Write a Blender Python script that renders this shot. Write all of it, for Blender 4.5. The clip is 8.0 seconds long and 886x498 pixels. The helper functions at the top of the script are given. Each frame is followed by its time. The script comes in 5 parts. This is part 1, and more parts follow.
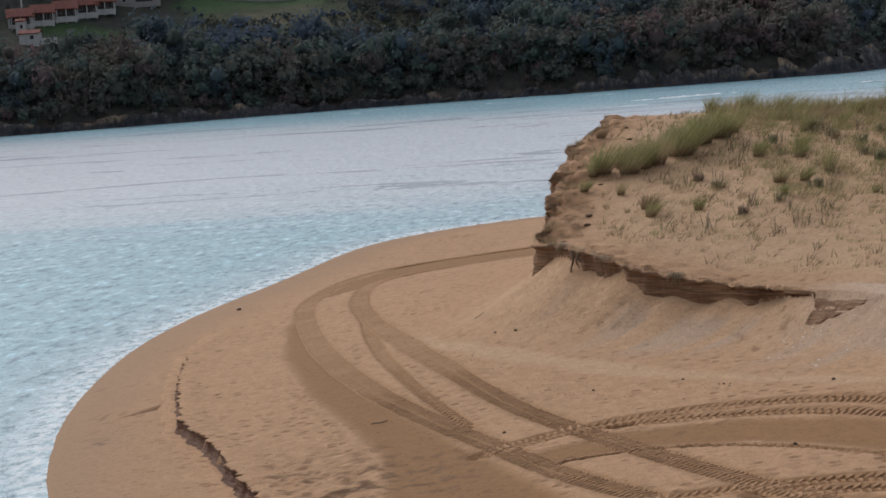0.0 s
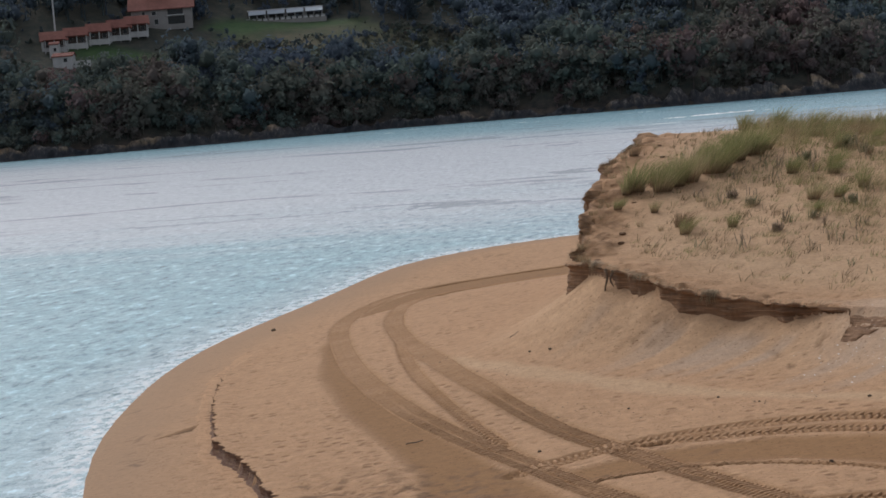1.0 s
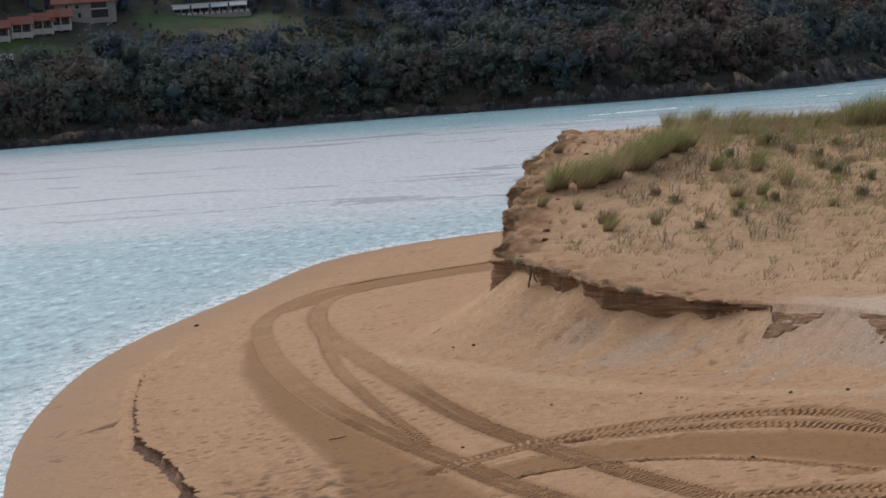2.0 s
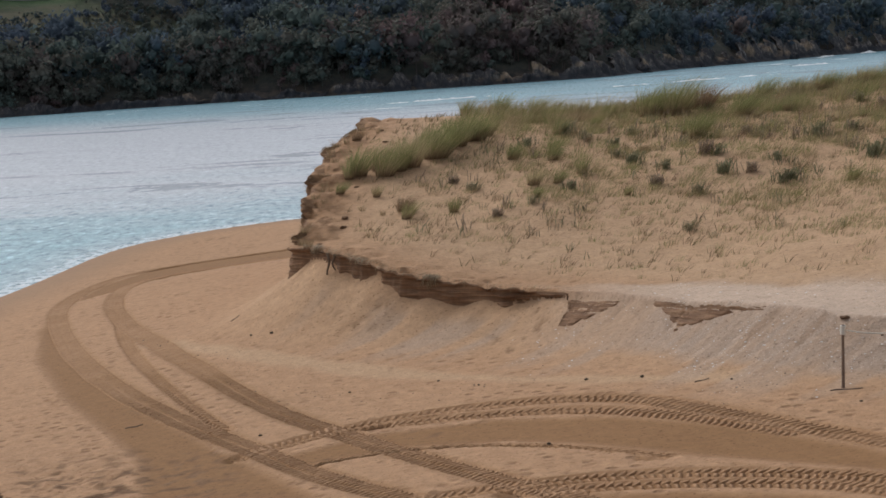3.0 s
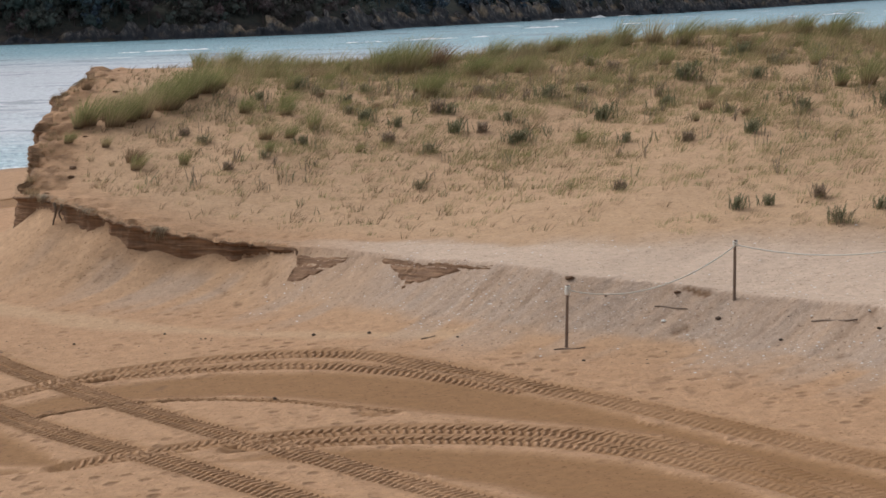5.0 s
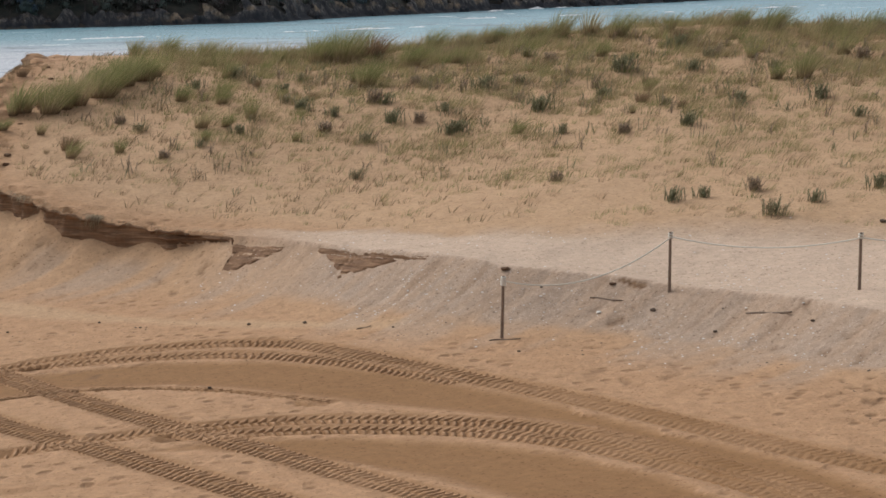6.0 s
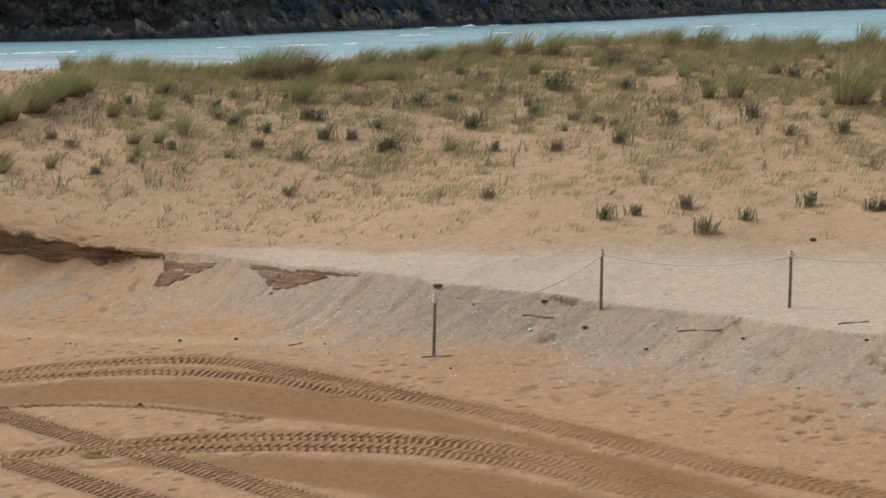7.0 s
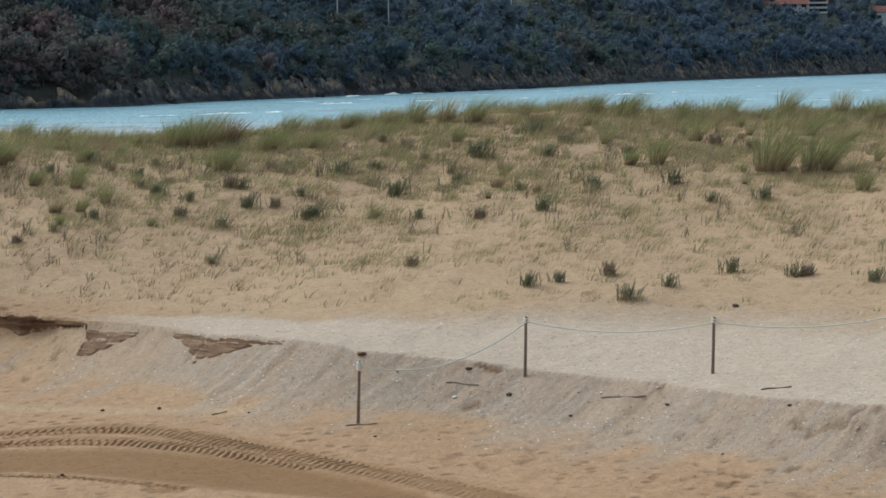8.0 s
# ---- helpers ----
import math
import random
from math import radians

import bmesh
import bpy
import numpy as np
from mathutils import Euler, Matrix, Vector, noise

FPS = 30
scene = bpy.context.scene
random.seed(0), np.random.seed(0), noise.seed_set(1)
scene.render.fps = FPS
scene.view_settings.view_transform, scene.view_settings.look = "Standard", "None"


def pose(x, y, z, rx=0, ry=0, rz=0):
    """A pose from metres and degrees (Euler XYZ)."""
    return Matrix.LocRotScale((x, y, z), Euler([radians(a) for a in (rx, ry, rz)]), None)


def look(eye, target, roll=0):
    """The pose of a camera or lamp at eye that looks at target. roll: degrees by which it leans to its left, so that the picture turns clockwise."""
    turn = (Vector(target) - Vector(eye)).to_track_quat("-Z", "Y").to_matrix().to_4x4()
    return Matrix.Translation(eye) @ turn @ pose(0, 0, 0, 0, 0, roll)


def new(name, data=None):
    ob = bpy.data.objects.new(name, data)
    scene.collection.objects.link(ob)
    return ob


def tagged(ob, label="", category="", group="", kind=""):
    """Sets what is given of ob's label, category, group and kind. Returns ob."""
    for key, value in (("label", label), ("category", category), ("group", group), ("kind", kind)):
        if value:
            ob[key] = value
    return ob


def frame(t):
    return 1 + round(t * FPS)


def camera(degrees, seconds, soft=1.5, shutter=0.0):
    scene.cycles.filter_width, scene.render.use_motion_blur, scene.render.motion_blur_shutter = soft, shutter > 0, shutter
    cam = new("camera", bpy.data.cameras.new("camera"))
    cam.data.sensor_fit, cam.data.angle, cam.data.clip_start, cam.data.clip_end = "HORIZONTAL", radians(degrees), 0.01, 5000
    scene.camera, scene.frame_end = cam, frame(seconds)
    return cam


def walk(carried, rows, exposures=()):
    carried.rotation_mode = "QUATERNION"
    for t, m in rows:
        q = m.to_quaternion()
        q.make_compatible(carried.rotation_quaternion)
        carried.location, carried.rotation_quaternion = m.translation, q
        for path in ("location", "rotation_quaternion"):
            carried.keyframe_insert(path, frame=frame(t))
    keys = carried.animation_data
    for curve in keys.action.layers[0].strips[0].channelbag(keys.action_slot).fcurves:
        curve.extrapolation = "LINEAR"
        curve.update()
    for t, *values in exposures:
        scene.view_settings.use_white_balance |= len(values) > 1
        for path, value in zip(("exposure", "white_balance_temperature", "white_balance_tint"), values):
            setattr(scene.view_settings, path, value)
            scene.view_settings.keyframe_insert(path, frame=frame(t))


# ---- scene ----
cam = camera(22.18, 8.0, soft=1.6)
EYE = (0.0, 0.0, 10.5)
PATH = [
    (0.0, 85.275, 4.142, 7.899), (0.5, 85.453, 4.354, 8.689), (1.0, 85.829, 4.624, 8.722),
    (2.3, 85.450, 4.070, 5.652), (2.5, 85.350, 3.974, 4.696), (3.0, 84.914, 3.670, 1.723), (3.5, 84.593, 2.987, -0.283),
    (4.0, 84.226, 2.316, -2.390), (4.5, 83.810, 1.993, -3.877), (6.0, 83.185, 1.177, -6.533), (6.5, 83.292, 0.934, -7.216),
    (7.0, 83.587, 0.772, -8.218), (7.5, 84.145, 0.806, -9.128), (8.0, 85.272, 0.844, -10.163),
]
walk(cam, [(t, pose(*EYE, rx, ry, rz)) for t, rx, ry, rz in PATH],
     [(0.0, -0.37, 6200, 10), (2.8, -0.34, 6270, 10), (4.5, -0.17, 6300, 10), (5.9, -0.12, 6450, 9), (6.5, -0.09, 6400, 7), (7.0, -0.07, 6250, 2), (7.5, -0.06, 6000, -2), (8.0, -0.05, 5600, -4)])

# ---- world, sun, exposure ----
world = bpy.data.worlds.new("overcast_sky")
scene.world = world
world.use_nodes = True
wn, wl = world.node_tree.nodes, world.node_tree.links
sky = wn.new("ShaderNodeTexSky")
sky.sky_type, sky.sun_disc = "NISHITA", False
sky.sun_elevation, sky.sun_rotation = radians(42), radians(315)
sky.air_density, sky.dust_density, sky.ozone_density = 1.0, 4.0, 1.0
soft_sky = wn.new("ShaderNodeHueSaturation")
soft_sky.inputs["Saturation"].default_value = 0.3
wl.new(sky.outputs[0], soft_sky.inputs["Color"])
wl.new(soft_sky.outputs[0], wn["Background"].inputs["Color"])
wn["Background"].inputs["Strength"].default_value = 0.15
sun = new("sun", bpy.data.lights.new("sun", "SUN"))
sun.data.energy, sun.data.angle, sun.data.color = 1.0, radians(25), (1.0, 0.96, 0.9)
sun.matrix_world = look((-45, 45, 57), (0, 0, 0))


# ---- materials ----
def material(name):
    m = bpy.data.materials.new(name)
    m.use_nodes = True
    n, l = m.node_tree.nodes, m.node_tree.links
    return m, n, l, n["Principled BSDF"]


def place_of(n, l, scale=(1, 1, 1)):
    """Coordinates in metres of the object, stretched by scale."""
    co, mp = n.new("ShaderNodeTexCoord"), n.new("ShaderNodeMapping")
    mp.inputs["Scale"].default_value = scale
    l.new(co.outputs["Object"], mp.inputs[0])
    return mp.outputs[0]


def noise_node(n, l, co, scale, detail=4.0, rough=0.55):
    t = n.new("ShaderNodeTexNoise")
    t.inputs["Scale"].default_value, t.inputs["Detail"].default_value, t.inputs["Roughness"].default_value = scale, detail, rough
    l.new(co, t.inputs["Vector"])
    return t.outputs[0]


def ramp(n, l, fac, stops):
    r = n.new("ShaderNodeValToRGB")
    e = r.color_ramp.elements
    while len(e) < len(stops):
        e.new(0.5)
    for el, (p, c) in zip(e, stops):
        el.position, el.color = p, (*c, 1) if len(c) == 3 else c
    l.new(fac, r.inputs[0])
    return r.outputs[0]


def mix(n, l, fac, a, b, kind="MIX"):
    m = n.new("ShaderNodeMix")
    m.data_type, m.blend_type = "RGBA", kind
    for sock, v in ((m.inputs[0], fac), (m.inputs[6], a), (m.inputs[7], b)):
        if isinstance(v, (int, float)):
            sock.default_value = v
        elif isinstance(v, tuple):
            sock.default_value = (*v, 1)
        else:
            l.new(v, sock)
    return m.outputs[2]


def calc(n, l, op, a, b=0.0):
    m = n.new("ShaderNodeMath")
    m.operation = op
    for sock, v in zip(m.inputs, (a, b)):
        if isinstance(v, (int, float)):
            sock.default_value = v
        else:
            l.new(v, sock)
    return m.outputs[0]


def attribute(n, name):
    a = n.new("ShaderNodeAttribute")
    a.attribute_name = name
    return a.outputs["Fac"]


def bump(n, l, bsdf, height, strength, dist):
    b = n.new("ShaderNodeBump")
    b.inputs["Strength"].default_value, b.inputs["Distance"].default_value = strength, dist
    l.new(height, b.inputs["Height"])
    l.new(b.outputs[0], bsdf.inputs["Normal"])


def sand_material():
    m, n, l, p = material("beach_sand")
    co = place_of(n, l)
    broad, mid, grain = noise_node(n, l, co, 0.35, 3), noise_node(n, l, co, 2.2, 4), noise_node(n, l, co, 45, 2, 0.7)
    dry = ramp(n, l, mid, [(0.3, (0.42, 0.244, 0.132)), (0.7, (0.53, 0.322, 0.184))])
    dry = mix(n, l, calc(n, l, "MULTIPLY", broad, 0.5), dry, (0.48, 0.287, 0.165))
    c0 = mix(n, l, mid, (0.47, 0.30, 0.172), (0.58, 0.385, 0.24))
    dry = mix(n, l, attribute(n, "pale"), dry, c0)
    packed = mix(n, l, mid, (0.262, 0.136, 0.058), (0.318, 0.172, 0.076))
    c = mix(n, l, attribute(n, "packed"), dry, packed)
    c = mix(n, l, attribute(n, "wet"), c, (0.36, 0.212, 0.115))
    shells = ramp(n, l, noise_node(n, l, co, 26, 3, 0.75), [(0.30, (0.36, 0.262, 0.19)), (0.6, (0.47, 0.352, 0.27)), (0.76, (0.70, 0.60, 0.51))])
    shells = mix(n, l, attribute(n, "path"), shells, mix(n, l, mid, (0.555, 0.408, 0.305), (0.645, 0.49, 0.375)))
    c = mix(n, l, attribute(n, "shelly"), c, shells)
    layers = ramp(n, l, noise_node(n, l, place_of(n, l, (0.6, 0.6, 9)), 2.0, 4, 0.6), [(0.36, (0.12, 0.062, 0.032)), (0.64, (0.25, 0.145, 0.078))])
    # damp layers, and the painted shade of pits and footprints
    c = mix(n, l, attribute(n, "damp"), c, layers)
    c = mix(n, l, 0.35, c, mix(n, l, 1.0, c, ramp(n, l, grain, [(0.3, (0.75, 0.75, 0.75)), (0.7, (1.2, 1.2, 1.2))]), "MULTIPLY"))
    speck = ramp(n, l, noise_node(n, l, co, 11, 2, 0.5), [(0.31, (0.5, 0.45, 0.4)), (0.37, (1, 1, 1))])
    mottle = ramp(n, l, noise_node(n, l, co, 5, 5, 0.7), [(0.32, (0.82, 0.82, 0.82)), (0.68, (1.12, 1.12, 1.12))])
    c = mix(n, l, 0.8, c, mix(n, l, 1.0, mix(n, l, 1.0, c, speck, "MULTIPLY"), mottle, "MULTIPLY"))
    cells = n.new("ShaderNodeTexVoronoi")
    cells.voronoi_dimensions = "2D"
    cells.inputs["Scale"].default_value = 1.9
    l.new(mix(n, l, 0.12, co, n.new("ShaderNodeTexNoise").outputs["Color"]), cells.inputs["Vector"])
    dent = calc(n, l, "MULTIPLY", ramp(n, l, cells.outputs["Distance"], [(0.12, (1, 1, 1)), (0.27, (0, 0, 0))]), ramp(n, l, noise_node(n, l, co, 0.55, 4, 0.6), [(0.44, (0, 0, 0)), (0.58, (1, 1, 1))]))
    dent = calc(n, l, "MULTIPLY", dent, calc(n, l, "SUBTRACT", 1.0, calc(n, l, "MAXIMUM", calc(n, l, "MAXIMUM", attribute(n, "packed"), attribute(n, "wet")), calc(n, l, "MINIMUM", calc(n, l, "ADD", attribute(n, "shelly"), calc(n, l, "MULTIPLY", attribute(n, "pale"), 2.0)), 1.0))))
    # dents are also darkened in colour, as the shade that lies in them
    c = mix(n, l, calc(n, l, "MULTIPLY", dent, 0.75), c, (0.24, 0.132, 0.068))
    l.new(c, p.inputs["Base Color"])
    l.new(calc(n, l, "SUBTRACT", 0.95, calc(n, l, "MULTIPLY", attribute(n, "wet"), 0.12)), p.inputs["Roughness"])
    p.inputs["Specular IOR Level"].default_value = 0.25
    pits = noise_node(n, l, co, 3.2, 3, 0.6)
    h = calc(n, l, "ADD", calc(n, l, "MULTIPLY", grain, 0.25), calc(n, l, "ADD", noise_node(n, l, co, 9, 4, 0.6), calc(n, l, "MULTIPLY", pits, 1.6)))
    h = calc(n, l, "MULTIPLY", h, calc(n, l, "SUBTRACT", 1.0, calc(n, l, "MULTIPLY", calc(n, l, "MAXIMUM", attribute(n, "packed"), attribute(n, "wet")), 0.75)))
    bump(n, l, p, calc(n, l, "SUBTRACT", h, calc(n, l, "MULTIPLY", dent, 1.3)), 0.7, 0.05)
    return m


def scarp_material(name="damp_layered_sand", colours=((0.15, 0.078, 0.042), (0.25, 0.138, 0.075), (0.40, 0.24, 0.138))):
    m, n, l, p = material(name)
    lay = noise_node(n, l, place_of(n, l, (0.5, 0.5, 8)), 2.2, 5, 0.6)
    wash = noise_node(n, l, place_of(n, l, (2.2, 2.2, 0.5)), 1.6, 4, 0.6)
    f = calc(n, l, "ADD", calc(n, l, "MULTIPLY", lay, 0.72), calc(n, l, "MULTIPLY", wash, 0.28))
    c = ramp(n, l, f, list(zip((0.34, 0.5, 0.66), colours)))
    l.new(c, p.inputs["Base Color"])
    p.inputs["Roughness"].default_value = 0.95
    bump(n, l, p, lay, 1.0, 0.12)
    return m


def water_material():
    m, n, l, p = material("sea_water")
    co = n.new("ShaderNodeTexCoord").outputs["Object"]
    xyz = n.new("ShaderNodeSeparateXYZ")
    l.new(co, xyz.inputs[0])
    # waves: short chop, longer swell, streaks along the channel
    chop = noise_node(n, l, place_of(n, l, (1.0, 0.45, 1)), 1.5, 4, 0.6)
    swell = noise_node(n, l, place_of(n, l, (0.30, 0.10, 1)), 1.0, 4, 0.6)
    streak = noise_node(n, l, place_of(n, l, (0.006, 0.02, 1)), 1.0, 5, 0.6)
    caps = noise_node(n, l, place_of(n, l, (0.03, 0.075, 1)), 1.0, 4, 0.65)
    # a pale band across the middle of the channel
    band_start = n.new("ShaderNodeMapRange")
    band_start.interpolation_type = "SMOOTHSTEP"
    band_start.inputs["From Min"].default_value, band_start.inputs["From Max"].default_value = 120, 215
    l.new(calc(n, l, "ADD", xyz.outputs["Y"], calc(n, l, "MULTIPLY", calc(n, l, "SUBTRACT", streak, 0.5), 160)), band_start.inputs["Value"])
    ends = n.new("ShaderNodeMapRange")
    ends.interpolation_type = "SMOOTHSTEP"
    ends.inputs["From Min"].default_value, ends.inputs["From Max"].default_value = 470, 330
    l.new(calc(n, l, "ADD", xyz.outputs["Y"], calc(n, l, "MULTIPLY", xyz.outputs["X"], 0.4)), ends.inputs["Value"])
    pale_band = calc(n, l, "MULTIPLY", band_start.outputs[0], ends.outputs[0])
    deep = mix(n, l, swell, (0.25, 0.46, 0.55), (0.40, 0.61, 0.69))
    c = mix(n, l, calc(n, l, "MULTIPLY", pale_band, 0.85), deep, (0.70, 0.70, 0.76))
    sea = n.new("ShaderNodeMapRange")
    sea.inputs["From Min"].default_value, sea.inputs["From Max"].default_value, sea.inputs["To Max"].default_value = 420, 800, 0.6
    l.new(xyz.outputs["Y"], sea.inputs["Value"])
    c = mix(n, l, sea.outputs[0], c, (0.20, 0.38, 0.47))
    c = mix(n, l, attribute(n, "shallow"), c, (0.64, 0.64, 0.67))
    # ripple reflections painted as dark troughs and bright crests, and long tide lines
    ripple_shading = ramp(n, l, noise_node(n, l, place_of(n, l, (1.0, 0.30, 1)), 1.5, 4, 0.65), [(0.35, (0.36, 0.45, 0.49)), (0.45, (0.95, 0.95, 0.95)), (0.56, (1, 1, 1)), (0.66, (1.5, 1.5, 1.5))])
    c = mix(n, l, calc(n, l, "SUBTRACT", 1.0, calc(n, l, "MULTIPLY", pale_band, 0.6)), c, mix(n, l, 1.0, c, ripple_shading, "MULTIPLY"))
    level = noise_node(n, l, place_of(n, l, (0.010, 0.032, 1)), 1.0, 5, 0.5)
    line = calc(n, l, "LESS_THAN", calc(n, l, "ABSOLUTE", calc(n, l, "SUBTRACT", level, 0.53)), 0.022)
    broken = ramp(n, l, noise_node(n, l, place_of(n, l, (0.05, 0.05, 1)), 1.0, 3), [(0.48, (0, 0, 0)), (0.56, (1, 1, 1))])
    line = calc(n, l, "MULTIPLY", calc(n, l, "MULTIPLY", line, broken), calc(n, l, "GREATER_THAN", xyz.outputs["Y"], 170.0))
    c = mix(n, l, calc(n, l, "MULTIPLY", line, 0.55), c, (0.20, 0.23, 0.26))
    foam = calc(n, l, "MULTIPLY", attribute(n, "foam"), ramp(n, l, noise_node(n, l, place_of(n, l, (1, 0.5, 1)), 2.4, 5, 0.7), [(0.46, (0, 0, 0)), (0.56, (1, 1, 1))]))
    crest = ramp(n, l, caps, [(0.72, (0, 0, 0)), (0.75, (1, 1, 1))])
    surf = ramp(n, l, noise_node(n, l, place_of(n, l, (0.035, 0.05, 1)), 1.0, 4, 0.7), [(0.65, (0, 0, 0)), (0.69, (1, 1, 1))])
    foam = calc(n, l, "MAXIMUM", foam, calc(n, l, "MULTIPLY", surf, calc(n, l, "GREATER_THAN", xyz.outputs["Y"], 520.0)))
    foam = calc(n, l, "MAXIMUM", foam, calc(n, l, "MULTIPLY", crest, calc(n, l, "GREATER_THAN", xyz.outputs["Y"], 200.0)))
    c = mix(n, l, foam, c, (0.8, 0.81, 0.82))
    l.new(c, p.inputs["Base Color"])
    p.inputs["IOR"].default_value = 1.33
    l.new(calc(n, l, "ADD", 0.24, calc(n, l, "MULTIPLY", foam, 0.5)), p.inputs["Roughness"])
    bump(n, l, p, calc(n, l, "ADD", calc(n, l, "MULTIPLY", chop, 0.45), swell), 1.0, 0.4)
    return m


def plain(name, a, b, scale, rough=0.8, relief=0.0, metal=0.0):
    """A surface that varies between two colours at two sizes, with relief in metres."""
    m, n, l, p = material(name)
    co = place_of(n, l)
    f = calc(n, l, "ADD", calc(n, l, "MULTIPLY", noise_node(n, l, co, scale, 5, 0.65), 0.6), calc(n, l, "MULTIPLY", noise_node(n, l, co, scale * 0.17, 2), 0.4))
    l.new(ramp(n, l, f, [(0.36, a), (0.64, b)]), p.inputs["Base Color"])
    p.inputs["Roughness"].default_value, p.inputs["Metallic"].default_value = rough, metal
    if relief:
        bump(n, l, p, f, 0.8, relief)
    return m


def leaf_material(name, colours, rough=0.75, through_light=0.0, vary=0.35):
    """Leaves: the tone of the plant picks a colour, each leaf varies a little."""
    m, n, l, p = material(name)
    g = n.new("ShaderNodeNewGeometry")
    c = ramp(n, l, attribute(n, "tone"), [(i / (len(colours) - 1), c) for i, c in enumerate(colours)])
    c = mix(n, l, 1.0, c, ramp(n, l, g.outputs["Random Per Island"], [(0, (1 - vary,) * 3), (1, (1 + vary,) * 3)]), "MULTIPLY")
    l.new(c, p.inputs["Base Color"])
    p.inputs["Roughness"].default_value, p.inputs["Specular IOR Level"].default_value = rough, 0.2
    if through_light:
        glow, both = n.new("ShaderNodeBsdfTranslucent"), n.new("ShaderNodeMixShader")
        l.new(c, glow.inputs["Color"])
        both.inputs[0].default_value = through_light
        l.new(p.outputs[0], both.inputs[1])
        l.new(glow.outputs[0], both.inputs[2])
        l.new(both.outputs[0], n["Material Output"].inputs["Surface"])
    return m


def hill_material():
    m, n, l, p = material("hill_soil_and_scrub")
    co = place_of(n, l)
    f = noise_node(n, l, co, 0.35, 5, 0.65)
    c = ramp(n, l, f, [(0.36, (0.05, 0.058, 0.05)), (0.64, (0.095, 0.09, 0.07))])
    c = mix(n, l, attribute(n, "lawn"), c, ramp(n, l, f, [(0.36, (0.05, 0.10, 0.036)), (0.64, (0.075, 0.13, 0.048))]))
    c = mix(n, l, attribute(n, "scrub"), c, ramp(n, l, noise_node(n, l, co, 0.12, 5, 0.7), [(0.36, (0.06, 0.075, 0.04)), (0.64, (0.125, 0.11, 0.068))]))
    c = mix(n, l, attribute(n, "bare"), c, ramp(n, l, f, [(0.4, (0.03, 0.026, 0.026)), (0.62, (0.095, 0.07, 0.055))]))
    l.new(c, p.inputs["Base Color"])
    p.inputs["Roughness"].default_value = 0.95
    bump(n, l, p, f, 0.8, 0.4)
    return m


def rock_material():
    """Shore rock: slate strata, ochre faces, and the dark weed-covered foot that the tide wets."""
    m, n, l, p = material("shore_rock")
    co = n.new("ShaderNodeTexCoord").outputs["Object"]
    patch, fine = noise_node(n, l, place_of(n, l, (0.12, 0.12, 0.2)), 1.0, 4, 0.6), noise_node(n, l, place_of(n, l, (1, 1, 0.35)), 0.9, 6, 0.7)
    c = ramp(n, l, fine, [(0.34, (0.030, 0.030, 0.036)), (0.52, (0.085, 0.076, 0.076)), (0.70, (0.34, 0.29, 0.25))])
    c = mix(n, l, ramp(n, l, patch, [(0.54, (0, 0, 0)), (0.66, (1, 1, 1))]), c, ramp(n, l, fine, [(0.3, (0.07, 0.054, 0.042)), (0.64, (0.42, 0.295, 0.19))]))
    xyz, tide = n.new("ShaderNodeSeparateXYZ"), n.new("ShaderNodeMapRange")
    l.new(n.new("ShaderNodeNewGeometry").outputs["Position"], xyz.inputs[0])
    tide.inputs["From Min"].default_value, tide.inputs["From Max"].default_value = 2.6, 1.0
    l.new(calc(n, l, "ADD", xyz.outputs["Z"], calc(n, l, "MULTIPLY", calc(n, l, "SUBTRACT", patch, 0.5), 3.0)), tide.inputs["Value"])
    c = mix(n, l, calc(n, l, "MULTIPLY", tide.outputs[0], 0.8), c, (0.032, 0.034, 0.042))
    l.new(c, p.inputs["Base Color"])
    p.inputs["Roughness"].default_value = 0.85
    bump(n, l, p, fine, 0.9, 0.5)
    return m


SAND, SCARP, WATER = sand_material(), scarp_material(), water_material()
# cut sand darkened beyond its damp, for the shade on the step's face
SHADED_WET_CUT = scarp_material("shaded_wet_cut_sand", ((0.10, 0.050, 0.032), (0.17, 0.090, 0.056), (0.27, 0.155, 0.096)))
WOOD = plain("weathered_wood", (0.16, 0.11, 0.08), (0.28, 0.21, 0.16), 25, 0.85, 0.004)
ROPE = plain("pale_rope", (0.7, 0.67, 0.6), (0.82, 0.79, 0.72), 60, 0.9, 0.002)
HILL = hill_material()
# the blue in these leaf colours stands in for haze over the hill
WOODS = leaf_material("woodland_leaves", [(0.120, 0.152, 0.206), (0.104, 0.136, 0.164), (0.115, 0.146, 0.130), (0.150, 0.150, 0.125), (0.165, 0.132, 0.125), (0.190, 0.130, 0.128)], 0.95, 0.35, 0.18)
MARRAM = leaf_material("marram_blades", [(0.205, 0.225, 0.092), (0.30, 0.280, 0.130), (0.43, 0.350, 0.205), (0.26, 0.175, 0.11), (0.16, 0.155, 0.08)], 0.6, 0.45)
ROCK = rock_material()
TWIG = plain("bare_grey_bark", (0.16, 0.14, 0.13), (0.30, 0.27, 0.25), 2.0, 0.9, 0.02)
FOAM = plain("broken_white_water", (0.55, 0.60, 0.63), (0.82, 0.84, 0.85), 1.2, 0.7, 0.1)
DARK = leaf_material("spurge_leaves", [(0.205, 0.21, 0.125), (0.25, 0.24, 0.145), (0.34, 0.275, 0.18), (0.28, 0.21, 0.17)], 0.7, 0.35)
ROOT = plain("dark_root", (0.11, 0.072, 0.046), (0.20, 0.14, 0.095), 18, 0.9, 0.006)
WEED = plain("dry_seaweed", (0.05, 0.034, 0.025), (0.13, 0.085, 0.055), 30, 0.85, 0.01)
